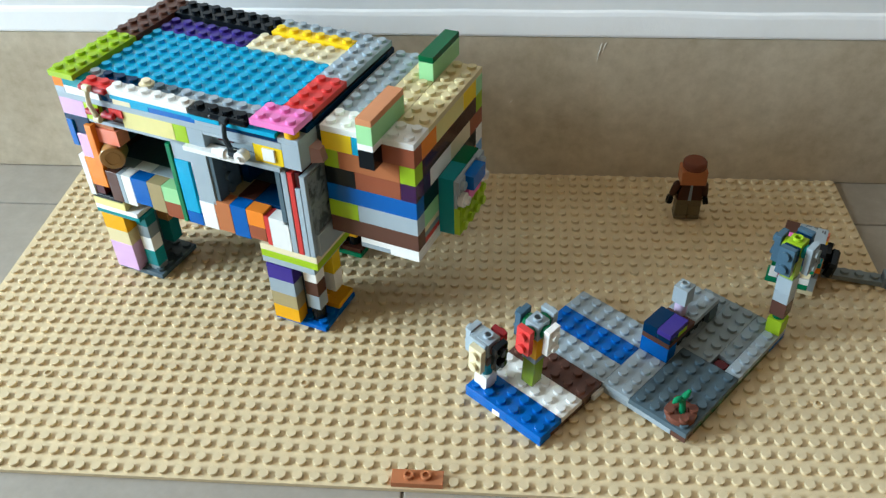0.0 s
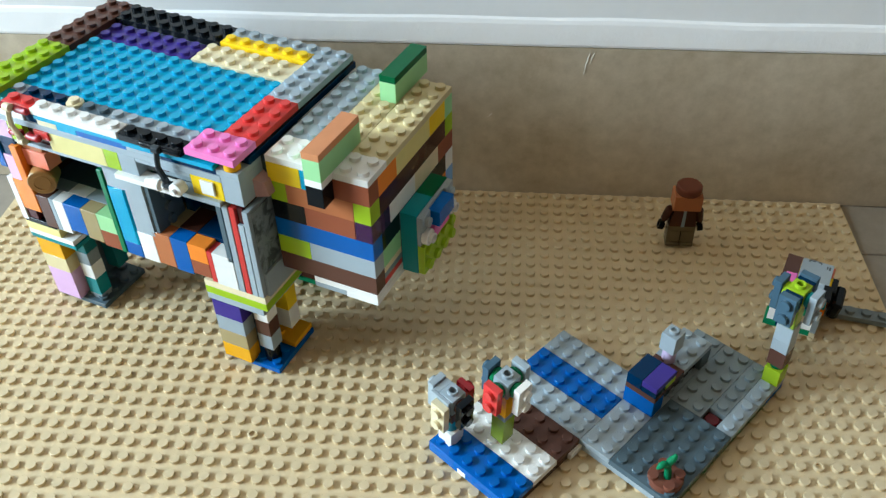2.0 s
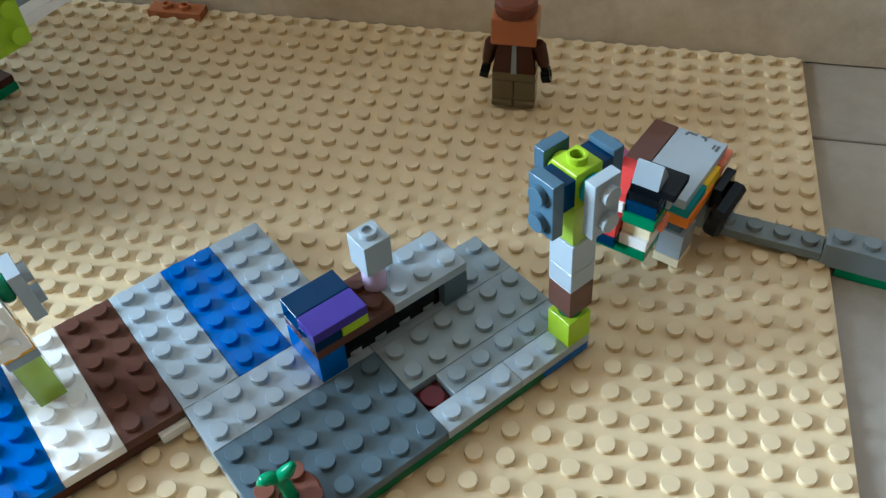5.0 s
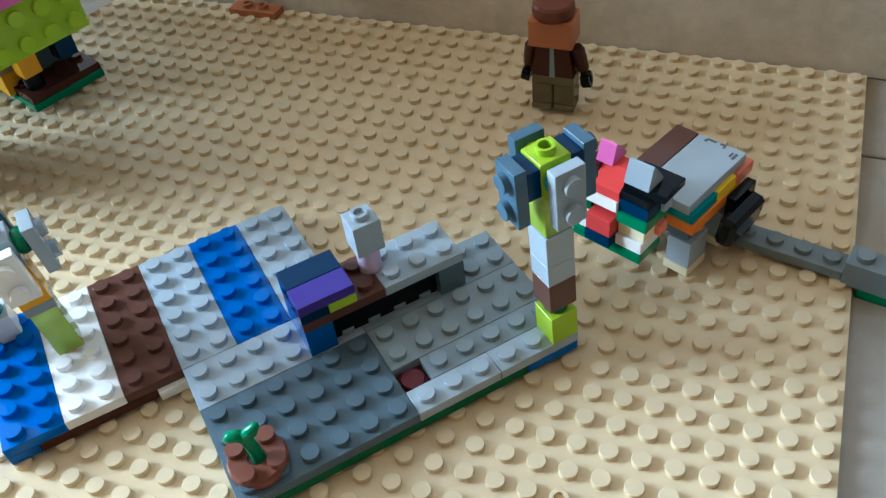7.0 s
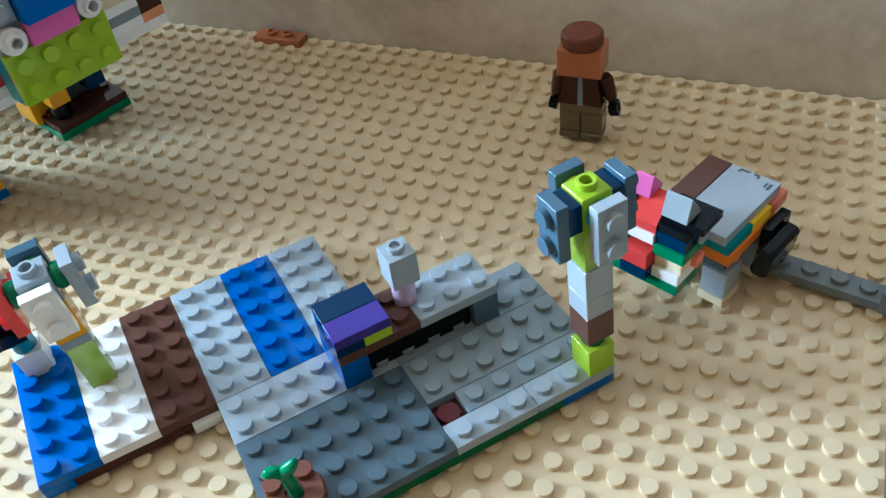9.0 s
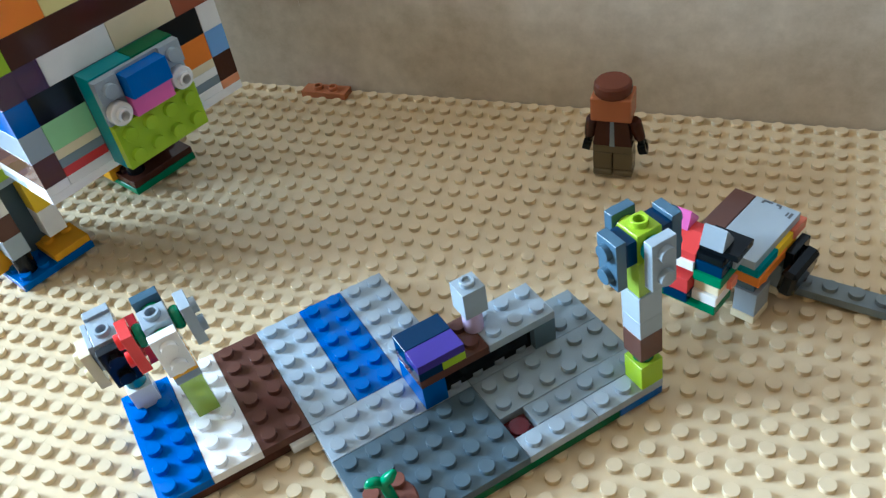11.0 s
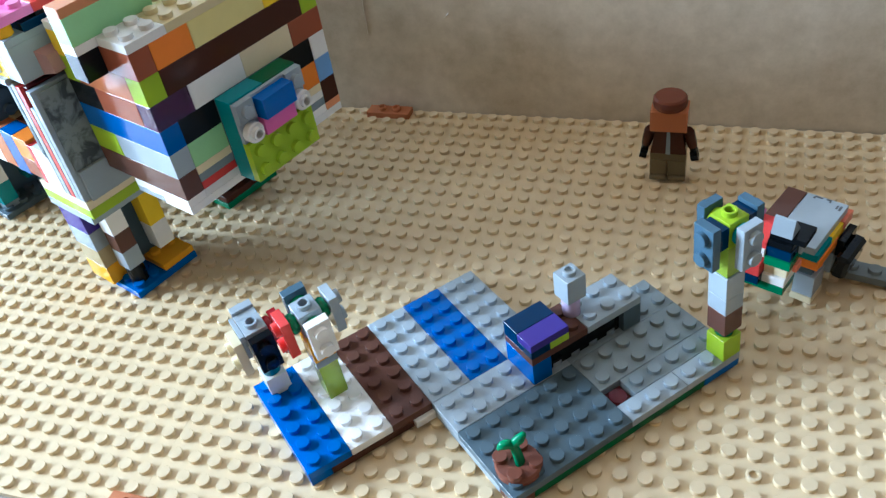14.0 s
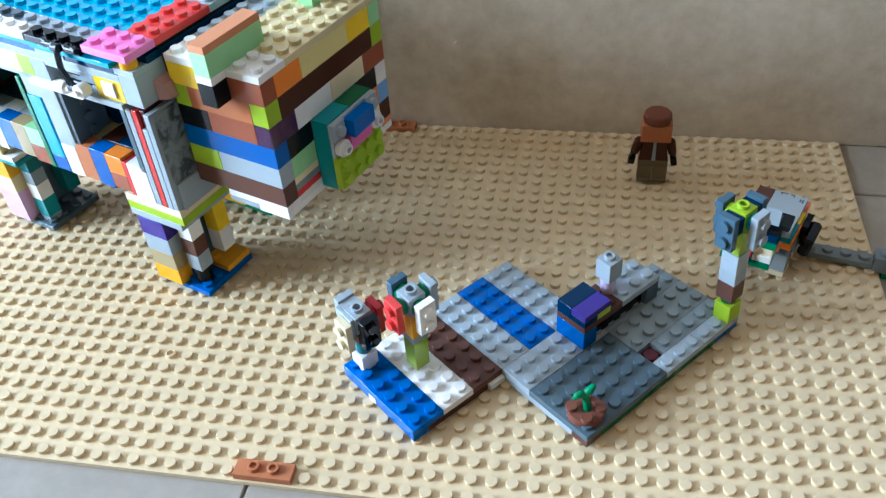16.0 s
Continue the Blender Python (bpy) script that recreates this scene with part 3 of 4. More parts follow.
for k in range(6):
    cols = [rr.choice(("lgrey", "blue", "brown", "tan", "orange", "white", "dgrey")) for _ in range(4)]
    H(cols[0], 0, 3, 9, 10, R[k], R[k + 1])
    H(cols[1], 3, 5, 9, 10, R[k], R[k + 1])
    H(cols[2], 0, 1, 1, 5, R[k], R[k + 1])
    H(cols[3], 0, 1, 5, 9, R[k], R[k + 1])
H("white", 2, 6, 0, 1, 64.1, 67.3)
H("white", 5, 6, 1, 5, 64.1, 67.3)
H("white", 5, 6, 5, 9, 64.1, 67.3)
H("nougat", 5, 6, 9, 10, 64.1, 67.3)
H("dgrey", 0.2, 5, 1, 9.8, 64.1, 67.3)
H("lgrey", 2, 4, 0, 2, 61.4, 64.1)
H("white", 4, 6, 0, 4, 60.9, 64.1)
H("white", 4, 6, 4, 10, 60.9, 64.1)
TOP = R[6] + 3.2
H("white", 0, 3, 0, 2, R[6], TOP, True)
H("white", 3, 4, -1, 2, R[6], TOP)
H("white", 4, 6, 0, 2, R[6], TOP, True)
H("lgrey", 0, 2, 2, 10, R[6], TOP, True)
H("tan", 2, 4, 2, 10, R[6], TOP, True)
H("tan", 4, 6, 2, 6, R[6], TOP, True)
H("tan", 4, 6, 6, 10, R[6], TOP, True)
H("black", 3, 4, -1, 0, R[5], R[6])
H("mint", 3, 4, -1, 3, TOP, TOP + 9.6, name="ear", label="pale green brick ear")
H("nougat", 3, 4, -1, 3, TOP + 9.6, TOP + 12.8, name="ear_tile", label="light brown tile on the ear")
H("mint", 3, 4, 7, 11, TOP, TOP + 9.6, name="ear", label="pale green brick ear")
H("dgreen", 3, 4, 7, 11, TOP + 9.6, TOP + 12.8, name="ear_tile", label="dark green tile on the ear")
# muzzle with studs facing forwards
H("teal", 6, 7, 3, 5, 63.0, 96.0, name="muzzle", label="teal muzzle block")
H("dgreen", 6, 7, 5, 7, 63.0, 96.0, name="muzzle", label="dark green muzzle block")


def face_plate(col, y0, y1, z0, z1, x, h, studs=True, name="plate", label=""):
    """A plate on the muzzle's front, its studs facing forwards."""
    me = piece_mesh((z1 - z0) / 8.0, y1 - y0, h, col, studs)
    return child(name, me, ox, HEAD @ at(x, y0, z1, 0, 90, 0), label)


face_plate("lime", 3, 7, 63.5, 79.5, 7.0, 3.2, True, "snout", "lime green studded snout plate")
face_plate("lgrey", 3, 7, 79.5, 95.5, 7.0, 1.6, False)
face_plate("lgrey", 3, 4, 87.5, 95.5, 7.2, 1.4)
face_plate("lgrey", 6, 7, 87.5, 95.5, 7.2, 1.4)
face_plate("blue", 4.05, 5.95, 86.5, 94.5, 7.2, 5.6, False, "brick")
face_plate("magenta", 4.05, 5.95, 79.5, 86.5, 7.2, 3.2, False, "tongue", "pink tongue tiles")
for y in (3.5, 6.5):
    s = Shape().lathe(0, 0, [(0, 0), (3.6, 0), (3.9, 0.4), (3.9, 2.9), (3.6, 3.2), (2.4, 3.2), (2.4, 5.0), (1.6, 5.0), (1.6, 0.4), (0, 0.4)], 24)
    child("nostril", s.done("nostril", MAT["white"]), ox, HEAD @ at(7.2, y, 83.3, 0, 90, 0), "white hollow round stud")

# ---- the small landscape of plates ----
LAND = pose(0.12695, 0.03133, 0, 0, 0, 49.8)
land = thing("toy_landscape", LAND, "flat landscape of grey, blue and brown plates on the baseplate", "toy landscape")
Z1, Z2, Z3 = 1.85, 5.05, 8.25
for c, a, b, d, e in (("brown", 0, 1, 0, 1), ("lgrey", 0, 2, 1, 6), ("dgreen", 1, 10, 0, 1), ("dgreen", 2, 8, 1, 6), ("blue", 10, 12, 0, 2), ("dgrey", 8, 12, 2, 6), ("dgreen", 8, 10, 1, 2),
                      ("blue", -6, -5, 9.8, 12), ("white", -6, -5, 9.2, 9.8), ("blue", -6, -5, 6, 9.2), ("dbrown", -5, -1, 6, 12), ("white", -1, 0, 5.8, 11.5), ("lgrey", 0, 6, 6, 12)):
    B(land, c, a, b, d, e, Z1, Z2, False, "plate")
for c, a, b, d, e in (("blue", -6, -4, 6, 12), ("white", -4, -2, 6, 12), ("brown", -2, 0, 6, 12), ("lgrey", 0, 2, 6, 12), ("blue", 2, 4, 6, 12), ("lgrey", 4, 6, 6, 12),
                      ("lgrey", 0, 6, 4, 6), ("dgrey", 0, 6, 0, 4), ("lgrey", 6, 9, 0, 1), ("lgrey", 9, 12, 0, 1), ("mgrey", 7, 12, 1, 2), ("mgrey", 6, 12, 2, 4), ("mgrey", 6, 12, 4, 6)):
    B(land, c, a, b, d, e, Z2, Z3, True)
B(land, "maroon", 6.0, 7.0, 1.0, 2.0, Z2, Z2 + 0.5, False, "tile", "dark red floor of a gap")
B(land, "clear_maroon", 6.08, 6.92, 1.08, 1.92, Z2 + 0.5, Z2 + 1.7, False, "round_plate", "clear dark red round plate in a gap", rnd=True)

bridge = thing("toy_bridge", LAND @ at(0, 0, Z3), "small toy bench with blue column and purple top on plates", "toy bench")
B(bridge, "blue", 4, 5, 4, 6, 0, 9.6, False)
B(bridge, "dgrey", 9, 10, 4, 5, 0, 9.6, False)
# black filler below the bench top, in place of the shade there
B(bridge, "black", 5, 9, 4.3, 6, 0, 9.6, False)
B(bridge, "brown", 4, 7, 4, 6, 9.6, 12.8, True)
B(bridge, "lgrey", 7, 10, 4, 6, 9.6, 12.8, True)
B(bridge, "navy", 4, 5, 4, 5, 12.8, 16, False, "plate")
B(bridge, "lime", 5, 6, 4, 5, 12.8, 16, False, "plate")
B(bridge, "navy", 4, 6, 5, 6, 12.8, 19.2, False, "brick")
B(bridge, "purple", 4, 6, 4, 5, 16, 19.2, False)
post = thing("toy_post", LAND @ at(6.55, 4.7, Z3 + 12.8), "small grey brick on a lilac round base standing on the bench", "toy post")
B(post, "plilac", 0.08, 0.92, 0.08, 0.92, 0, 8.4, False, "round_brick", "lilac round base", rnd=True)
B(post, "lgrey", 0, 1, 0, 1, 8.4, 18.6, True, hollow=True)


def hub_mesh(col):
    """A one-stud brick whose hollow stud opens deep into it."""
    s = Shape().box(0.06, 0.06, 0, 7.94, 7.94, 6.4, 0.02)
    n = 24
    out, rim = [], []
    for k in range(n):
        a = 2 * math.pi * k / n
        c, d = math.cos(a), math.sin(a)
        f = 3.94 / max(abs(c), abs(d))
        out.append((4 + f * c, 4 + f * d))
        rim.append((4 + 1.6 * c, 4 + 1.6 * d))
    ring = list(range(n))
    for lower, upper, z0, z1 in ((out, out, 6.4, 9.4), (out, [(4 + (x - 4) * 0.95, 4 + (y - 4) * 0.95) for x, y in out], 9.4, 9.6), (out, rim, 9.6, 9.6)):
        if z0 == z1:
            lower = [(4 + (x - 4) * 0.95, 4 + (y - 4) * 0.95) for x, y in out]
        s.put([(x, y, z0) for x, y in lower] + [(x, y, z1) for x, y in upper], [[k, (k + 1) % n, n + (k + 1) % n, n + k] for k in ring])
    s.lathe(4, 4, [(2.42, 9.55), (2.42, 11.2), (2.3, 11.35), (1.65, 11.35), (1.55, 11.2), (1.55, 6.45), (0, 6.45)], 24)
    return s.done("hub", MAT[col])


def snot_head(t, z, core, plates, drop=()):
    """A cube with four plates hung on its sides by round pins."""
    child("hub", hub_mesh(core), t, at(0, 0, z))
    turns = {"-u": 180, "+u": 0, "-v": -90, "+v": 90}
    for side, (dc, pc, gap) in plates.items():
        m = at(0.5, 0.5, z + 4.8) @ Matrix.Rotation(radians(turns[side]), 4, "Z") @ pose(4 * MM, 0, 0)
        s = Shape().lathe(0, 0, [(0, 0), (3.0, 0), (3.6, 0.25 * gap), (3.75, 0.55 * gap), (3.5, 0.85 * gap), (2.6, gap), (0, gap)], 24)
        if dc == "navy":
            s = Shape().box(-3.9, -3.9, 0, 3.9, 3.9, gap)
        child("pin", s.done("pin", MAT[dc]), t, m @ pose(0, 0, 0, 0, 90, 0))
        me = piece_mesh(2, 1, 3.2, pc, True)
        child("petal", me, t, m @ pose(gap * MM, -4 * MM, (5.4 - (2.5 if side in drop else 0)) * MM, 0, 90, 0), "")


tree = thing("toy_tree", LAND @ at(11, 0, Z3, -1.4, -1.7, 0), "tall slim toy tree with a lime base and hanging grey plates", "toy tree")
B(tree, "lime", 0, 1, 0, 1, 0, 9.6, False, label="lime green base brick")
B(tree, "dgreen", 0.1, 0.9, 0.1, 0.9, 9.6, 12.4, False, "round_plate", rnd=True)
B(tree, "brown", 0, 1, 0, 1, 12.4, 22.0, False)
B(tree, "lgrey", 0, 1, 0, 1, 22.0, 28.6, False)
B(tree, "lgrey", 0, 1, 0, 1, 28.6, 38.2, False)
B(tree, "clear_lime", 0.06, 0.94, 0.06, 0.94, 38.2, 51, False)
snot_head(tree, 51, "lime", {"-u": ("navy", "petal", 3.4), "+u": ("navy", "petal", 3.4), "-v": ("teal", "lgrey", 2.4), "+v": ("lime", "petal", 2.3)})

flower = thing("toy_flower", LAND @ at(-5.5, 10.75, Z3, 4.9, -2.5, 0), "toy flower with cream, black and red petals, white base", "toy flower", "toy flowers")
B(flower, "white", 0, 1, 0, 1, 0, 9.6, False)
B(flower, "clear_teal", 0.08, 0.92, 0.08, 0.92, 9.6, 19.2, False, "round_brick", rnd=True)
B(flower, "brown", 0, 1, 0, 1, 19.2, 25.6, False, "plate")
snot_head(flower, 25.6, "lgrey", {"-u": ("lgrey", "cream", 1.8), "-v": ("brown", "black", 1.8), "+u": ("clear_red", "clear_red", 2.4), "+v": ("lgrey", "lgrey", 3.6)}, ("-u", "+u"))
B(flower, "lgrey", -0.22, -0.005, 0.1, 1.42, 23.6, 34.8, False, "brick")
B(flower, "lgrey", 0, 1, 1.005, 1.42, 26.0, 34.8, False, "brick")
B(flower, "clear_red", 1.005, 1.28, 0.02, 0.9, 24.0, 32.5, False, "plate", "clear red plate")
flower2 = thing("toy_flower", LAND @ at(-3.55, 8.7, Z3, 4.4, -2.7, 0), "toy flower with red and white petals on clear lime stem", "toy flower", "toy flowers")
B(flower2, "orange", 0.25, 0.75, 0.25, 0.75, 0, 3, False, "round_plate", rnd=True)
B(flower2, "clear_lime", 0.05, 0.95, 0.05, 0.95, 2.2, 20.4, False, "stem", "translucent lime stem")
B(flower2, "mgrey", 0, 1, 0, 1, 20.4, 23.6, False, "plate")
B(flower2, "amber", 0, 1, 0, 1, 23.6, 37.4, False)
snot_head(flower2, 37.5, "lgrey", {"-u": ("clear_green", "red", 3.0), "-v": ("clear_green", "white", 3.0), "+u": ("clear_green", "lgrey", 3.0), "+v": ("clear_green", "petal", 3.0)})

sapling = thing("toy_sapling", LAND @ at(1.03, 1.08, Z3), "green toy sprout in a brown round studded mound", "toy plant")
s = Shape().lathe(0, 0, [(0, 0), (7.2, 0), (7.6, 0.4), (7.6, 2.3), (7.0, 3.3), (2.4, 3.3), (2.4, 2.4), (0, 2.4)], 28)
for a, b in ((-4, -4), (4, -4), (-4, 4), (4, 4)):
    s.stud(a, b, 3.3)
child("mound", s.done("mound", MAT["soil"]), sapling)


def sprig(pts, radii, n=14):
    """A smooth moulded stalk through points (mm) with a radius at each."""
    a = [Vector(q) for q in pts]
    line, rad = [], []
    for k in range(len(a) - 1):
        p0, p1, p2, p3 = a[max(k - 1, 0)], a[k], a[k + 1], a[min(k + 2, len(a) - 1)]
        for u in (0, 0.2, 0.4, 0.6, 0.8):
            line.append(0.5 * ((2 * p1) + (p2 - p0) * u + (2 * p0 - 5 * p1 + 4 * p2 - p3) * u * u + (3 * p1 - p0 - 3 * p2 + p3) * u ** 3))
            rad.append(radii[k] + (radii[k + 1] - radii[k]) * u)
    tip = (a[-1] - a[-2]).normalized()
    for ang in (0, 25, 50, 72, 88):
        line.append(a[-1] + tip * radii[-1] * math.sin(radians(ang)))
        rad.append(max(0.02, radii[-1] * math.cos(radians(ang))))
    s, verts = Shape(), []
    for k, (q, w) in enumerate(zip(line, rad)):
        d = (line[min(k + 1, len(line) - 1)] - line[max(k - 1, 0)]).normalized()
        e = d.cross(Vector((0.31, 0.95, 0.05))).normalized()
        f = d.cross(e)
        verts += [q + (e * math.cos(2 * math.pi * i / n) + f * math.sin(2 * math.pi * i / n)) * w for i in range(n)]
    faces = [[k * n + i, k * n + (i + 1) % n, (k + 1) * n + (i + 1) % n, (k + 1) * n + i] for k in range(len(line) - 1) for i in range(n)]
    return s.put(verts, faces, True)


child("stem", sprig([(0.4, -0.6, 2.0), (0.2, -0.3, 6.0), (-0.4, 0.1, 10.0), (-0.9, 0.4, 12.0)], (1.75, 1.7, 1.6, 1.5)).done("stem", MAT["green"]), sapling)
child("leaf", sprig([(-0.7, 0.3, 11.4), (-2.2, 1.0, 12.6), (-3.8, 1.7, 12.4), (-4.8, 2.2, 11.4)], (1.5, 1.6, 1.5, 0.8)).done("leaf", MAT["green"]), sapling)
child("leaf", sprig([(-0.8, 0.3, 11.2), (0.1, 0.0, 12.8), (1.2, -0.5, 13.9), (2.4, -0.9, 15.4)], (1.5, 1.6, 1.7, 1.1)).done("leaf", MAT["green"]), sapling)

# ---- the small brick wolf and the strip of bricks behind it ----
wolf = thing("toy_wolf", pose(0.2023, 0.1715, 0, 0, 0, -23.5), "small toy wolf of coloured plates with a grey and brown back", "toy animal")
# local x: across the back (brown side to grey side); local -y: towards the head


def W(col, x0, x1, b0, b1, z0, z1, studs=False, name="", label="", rnd=False):
    return B(wolf, col, x0 - 0.25, x1 - 0.25, 0.2 - b1, 0.2 - b0, z0, z1, studs, name, label, rnd=rnd)


W("brown", 0, 0.93, 0.1, 3.4, 26.0, 29.2, name="back_tile", label="brown back tile")
bt = W("lgrey", 0.95, 2.85, 0.1, 3.7, 26.0, 29.2, name="back_tile", label="grey back tile with worn dark print")
for x, y, w, h in ((4.6, -1.6, 3.0, 0.8), (3.2, -2.4, 0.8, 1.2), (8.2, -1.5, 1.8, 0.9), (9.0, -2.4, 0.7, 0.9), (13.4, -4.2, 0.9, 2.8), (12.2, -4.0, 0.7, 2.2)):
    s = Shape().box(x - w / 2, y - h / 2 + 29.4, 3.2, x + w / 2, y + h / 2 + 29.4, 3.26, 0.01)
    child("print", s.done("print", M_PRINT), bt)
W("teal", 0.1, 3, 2.1, 3.65, 22.8, 26.0)
W("yellow", 0.1, 3, 0.9, 2.1, 22.4, 26.0)
W("orange", 0.1, 3.05, 1.4, 3.6, 18.6, 22.4)
W("amber", 0.1, 3, 0.5, 1.4, 18.0, 22.4)
W("orange", 2.2, 3.02, 2.4, 3.3, 16.6, 18.6, rnd=True)
W("dgrey", 0.3, 2.8, 0.4, 3.4, 14.4, 18.6)
W("salmon", 1.4, 3, -0.25, 0.8, 21.6, 25.6)
for x, b in ((0.0, 2.4), (2.0, 2.4), (0.0, 0.4), (2.0, 0.4)):
    W("lgrey", x + 0.05, x + 1.0, b, b + 1.1, 4.8, 14.4, name="leg")
    W("cream", x + 0.0, x + 1.02, b - 0.05, b + 1.15, 1.85, 4.8, name="foot")
W("black", 3.02, 3.4, 0.1, 1.5, 14, 21.5, name="haunch", label="black angled side plate")
s = Shape().box(0, 0, 0, 5.2, 17.0, 10.2, 1.3)
child("haunch", s.done("haunch", MAT["black"]), wolf, at(2.95, -2.25, 10.2, 0, 8, 0), "black block on the flank")
W("dbrown", 3.0, 3.8, 0.4, 1.2, 7.5, 13.5, rnd=True)
# head, turned towards its right
WH = at(2.22, -3.9, 13.2, 0, 0, 2) @ at(-3, 0, 0)


def WD(col, x0, x1, b0, b1, z0, z1, studs=False, name="", label="", rnd=False):
    ob = W(col, x0, x1, b0, b1, z0, z1, studs, name, label, rnd)
    ob.matrix_local = WH @ at(x0, -b1, z0)
    return ob


WD("green", 0.3, 3, 0.6, 1.9, 7.0, 10.2, name="jaw", label="dark green lower jaw plate")
WD("white", 0.45, 1, 0, 1.8, 10.2, 17.4)
WD("white", 2, 3, 0.55, 1.85, 10.2, 13.8, name="plate")
WD("cream", 2, 3, 0.55, 1.7, 13.8, 18.2)
WD("salmon", 3, 3.2, 0.6, 1.1, 13.4, 16.8)
WD("navy", 1, 2, 0, 2.2, 10.2, 13.6)
WD("red", 1.02, 1.98, 0.9, 2.15, 13.6, 19.0, name="snout", label="red snout brick")
WD("green", 2, 3.12, 0.5, 1.85, 18.2, 21.6)
WD("dgreen", 0.45, 1, 0, 1.8, 17.4, 20.8)
WD("navy", 2, 3.08, 0.45, 1.75, 21.6, 25.4)
WD("black", 2, 3.05, 0.4, 1.7, 25.4, 28)
WD("black", 1.98, 3.5, 0.3, 1.5, 28, 30.4, name="plate")
WD("white", 0.5, 2, 0.1, 1.85, 20.8, 24.2)
WD("maroon", 0.5, 1, 0.35, 1.4, 24.2, 31.0)
WD("lgrey", 3.08, 3.25, 0.5, 1.0, 21.4, 25)
W("dgrey", 0.6, 2.0, 3.0, 4.75, 19, 25.9, name="neck")


def slope_piece(w, d, h, lip):
    return Shape().put([(0, 0, 0), (w, 0, 0), (w, d, 0), (0, d, 0), (0, 0, lip), (w, 0, lip), (w, d * 0.55, h), (0, d * 0.55, h), (w, d, h), (0, d, h)],
                       [(0, 3, 2, 1), (0, 1, 5, 4), (4, 5, 6, 7), (7, 6, 8, 9), (2, 3, 9, 8), (1, 2, 8, 6, 5), (0, 4, 7, 9, 3)])


child("brow", slope_piece(8, 9, 7.0, 2.8).done("brow", MAT["red"]), wolf, WH @ at(1, -1.75, 24.2), "red sloping brow")


def ear_piece(w, d, h):
    """A small wedge, upright in front and falling away behind."""
    return Shape().put([(0, 0, 0), (w, 0, 0), (w, d, 0), (0, d, 0), (0.1, 1.8, h - 0.3), (w - 0.1, 1.8, h - 0.3), (0.2, 2.4, h), (w - 0.2, 2.4, h), (w, d, 1.0), (0, d, 1.0)],
                       [(0, 3, 2, 1), (0, 1, 5, 4), (4, 5, 7, 6), (6, 7, 8, 9), (2, 3, 9, 8), (1, 2, 8, 7, 5), (0, 4, 6, 9, 3)])


child("ear", ear_piece(5.0, 6.4, 5.6).done("ear", MAT["magenta"]), wolf, WH @ at(0.75, -1.25, 31.0), "pink ear wedge")
child("ear", ear_piece(7.2, 6.6, 6.6).done("ear", MAT["lgrey"]), wolf, WH @ at(2.05, -1.6, 30.4), "grey ear wedge")

strip = thing("brick_strip", pose(0.2134, 0.1567, 0, 0, 0, -12.4), "strip of grey studded bricks reaching off the baseplate", "toy bricks")
B(strip, "stone", 1, 5, 0, 1, 1.85, 5.05, True, "plate")
B(strip, "stone", 5, 11, -0.05, 0.95, 1.0, 9.4, True, "brick")
B(strip, "green", 5.6, 11.6, -0.05, 0.95, -2.1, 1.0, False, "plate")
B(strip, "stone", 11, 17, -0.05, 0.95, 1.0, 9.4, True, "brick")

# ---- the toy figure: one plain mesh ----
FM = [MAT["olive"], MAT["dbrown"], MAT["rbrown"], MAT["black"], MAT["mgrey"], MAT["dnougat"], MAT["cap"]]
f = Shape()
f.box(-7.7, -3.9, 0, -0.15, 4.6, 2.6, 0.5, 0)
f.box(0.15, -3.9, 0, 7.7, 4.6, 2.6, 0.5, 0)
f.box(-7.7, -3.0, 2.6, -0.15, 4.6, 10.6, 0.4, 0)
f.box(0.15, -3.0, 2.6, 7.7, 4.6, 10.6, 0.4, 0)
f.box(-7.6, -3.2, 10.6, 7.6, 4.4, 14.4, 0.4, 0)
f.put([(-7.6, -3.4, 14.4), (7.6, -3.4, 14.4), (7.6, 4.6, 14.4), (-7.6, 4.6, 14.4), (-5.6, -3.2, 26.6), (5.6, -3.2, 26.6), (5.6, 4.4, 26.6), (-5.6, 4.4, 26.6)],
      [(0, 1, 5, 4), (1, 2, 6, 5), (2, 3, 7, 6), (3, 0, 4, 7), (4, 5, 6, 7)], False, 1)
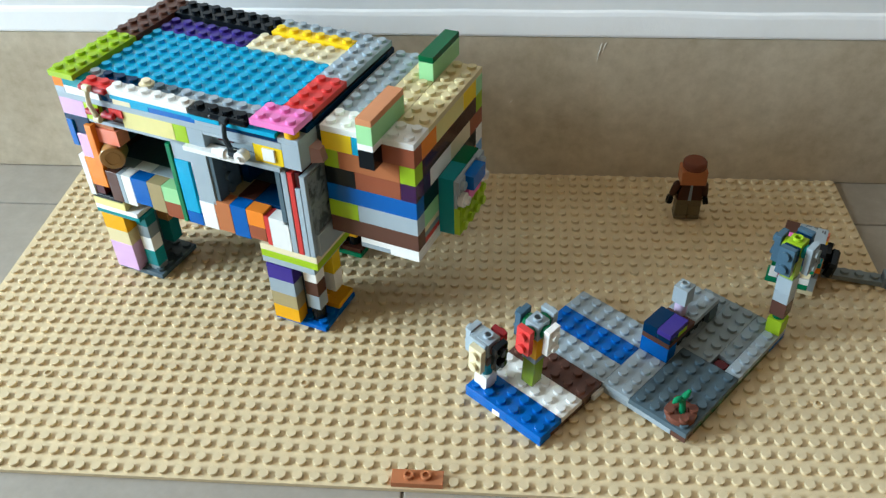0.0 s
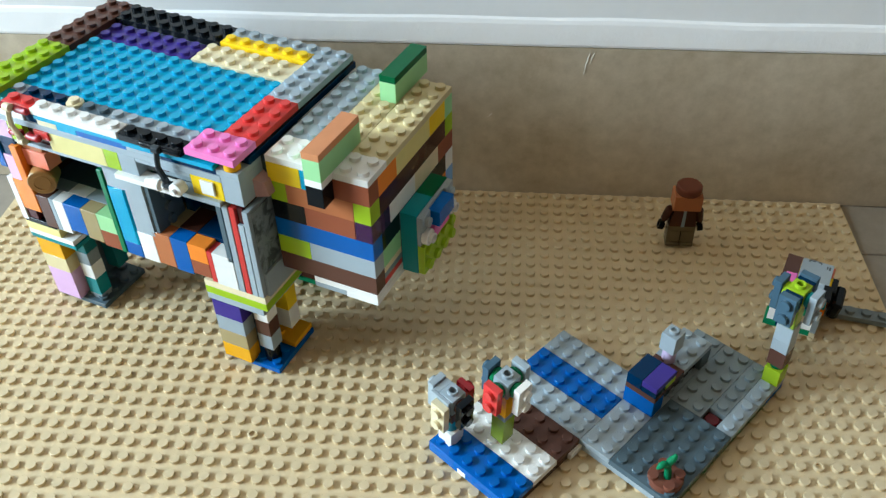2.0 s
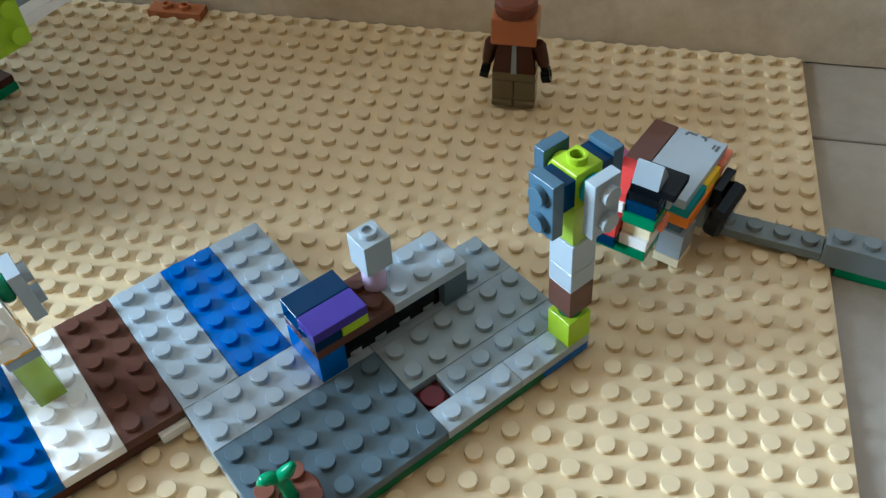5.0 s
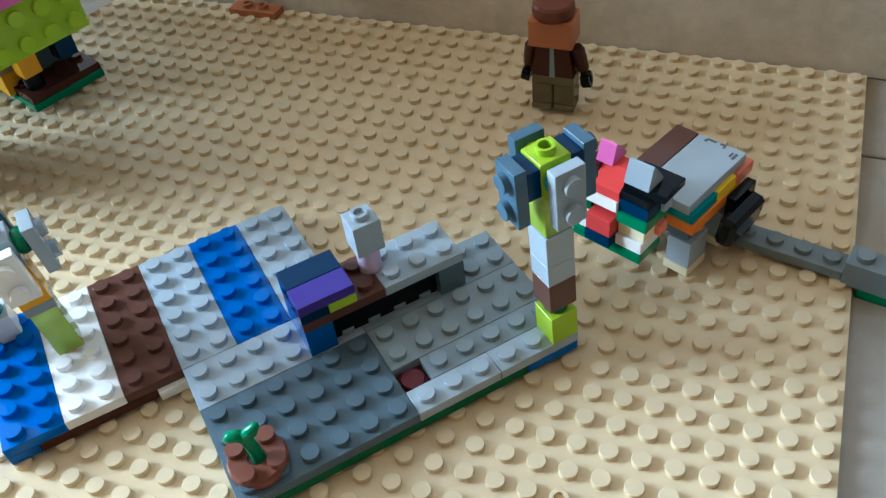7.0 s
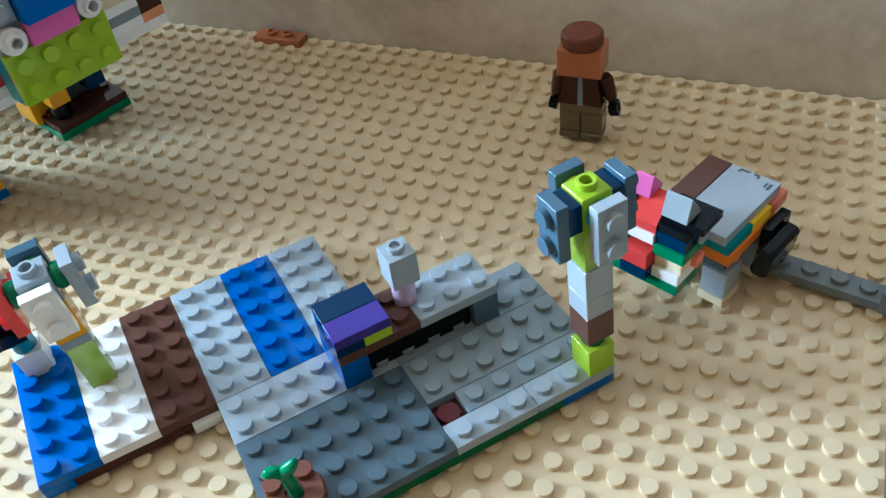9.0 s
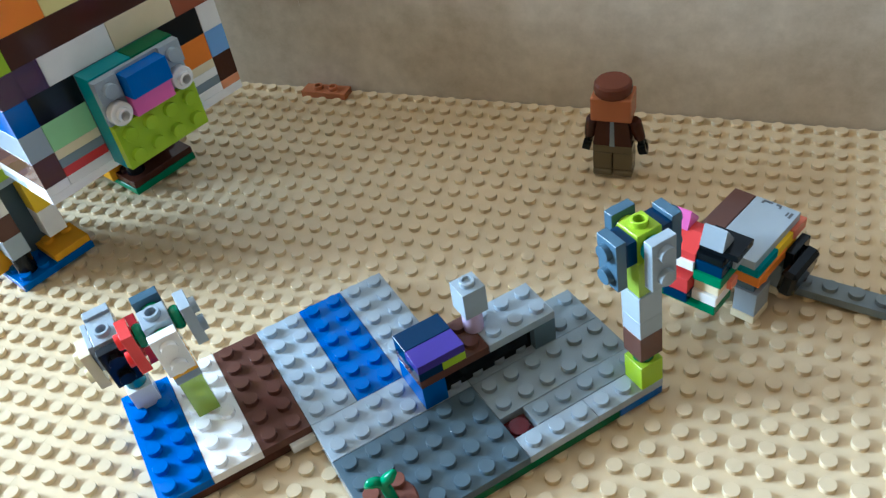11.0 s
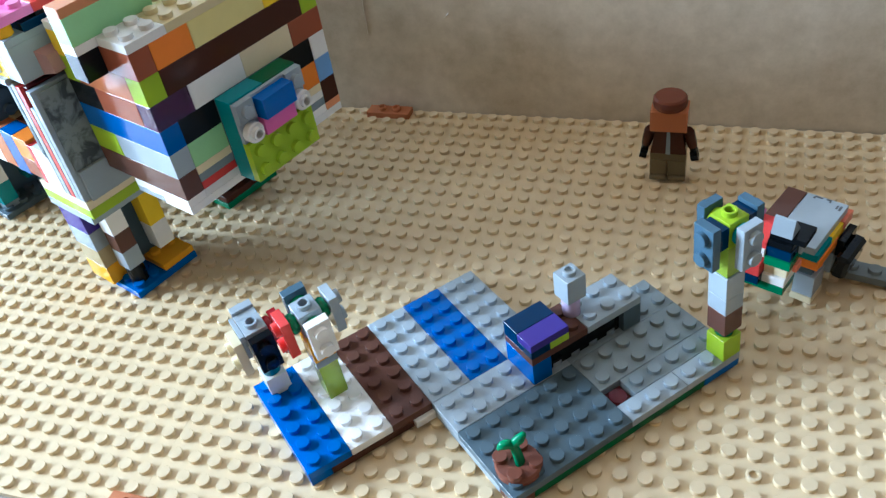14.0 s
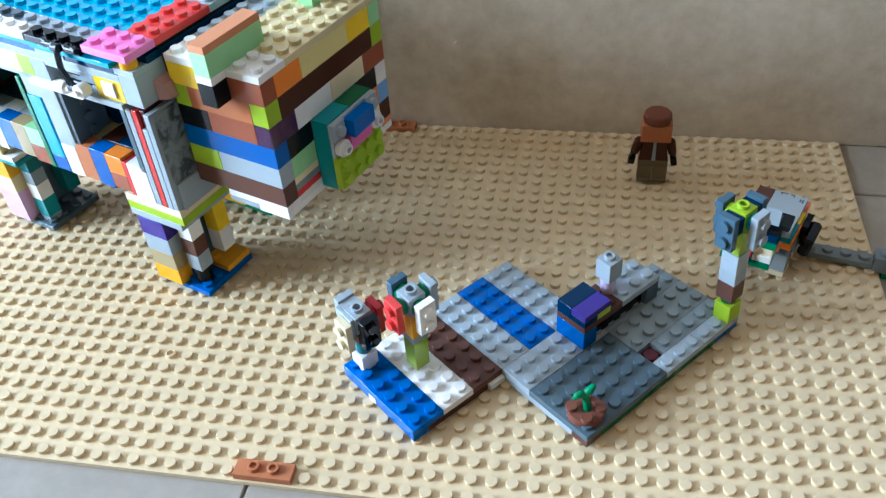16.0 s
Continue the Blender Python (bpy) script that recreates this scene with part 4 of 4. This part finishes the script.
f.put([(-1.0, -3.6, 14.2), (1.0, -3.6, 14.2), (0.7, -3.5, 26.4), (-0.7, -3.5, 26.4)], [(0, 1, 2, 3)], False, 4)
for sx in (-1, 1):
    q = Matrix.Translation((sx * 8.0, -0.2, 24.6)) @ Matrix.Rotation(radians(sx * -12), 4, "Y") @ Matrix.Rotation(radians(12), 4, "X")
    f.lathe(0, 0, [(0, 1.2), (1.8, 1.0), (2.5, -0.6), (2.4, -5.0), (2.1, -9.0), (0, -9.4)][::-1], 14, 1, q)
    q2 = q @ Matrix.Translation((0, -0.4, -9.3))
    f.lathe(0, 0, [(0, -3.0), (1.4, -3.0), (1.4, 0.2), (0, 0.4)], 12, 3, q2)
    for a in range(9):
        ang = radians(40 + a * 35)
        f.box(-1.6, -0.8, -0.8, 1.6, 0.8, 0.8, 0.2, 3, q2 @ Matrix.Translation((0, 2.4 * math.sin(ang) * 0.8, -4.6 + 2.2 * math.cos(ang))))
f.lathe(0, 0.4, [(0, 26.6), (3.0, 26.6), (3.0, 27.6), (0, 27.6)], 14, 2)
f.box(-7.7, -6.0, 26.9, 7.7, 5.2, 37.0, 0.5, 5)
f.lathe(0, -0.8, [(0, 37.0), (6.4, 37.0), (7.1, 38.0), (7.3, 39.4), (7.0, 41.4), (6.2, 42.2), (0, 42.5)], 28, 6)
fig = new("toy_figure", f.done("toy_figure", *FM))
fig.matrix_world = pose(0.1527, 0.2112, 0.0017)
tagged(fig, "brown toy figure with block head and round cap on baseplate", "toy figure")

# ---- loose jumper tiles over the seam of the baseplates ----


def jumper(y):
    t = thing("jumper_plate", pose(-0.0085, y, 0.0), "reddish-brown toy plate with two hollow studs across the seam", "toy plate", "brown jumper plates")
    s = Shape().box(0.1, 0.1, 0, 23.9, 7.9, 3.2)
    child("plate", s.done("plate", MAT["nougat2"]), t)
    for x in (8, 16):
        s = Shape().stud(x, 4, 3.2, hollow=True)
        child("stud", s.done("stud", MAT["nougat2"]), t)
    return t


jumper(0.0008)
jumper(0.2472)
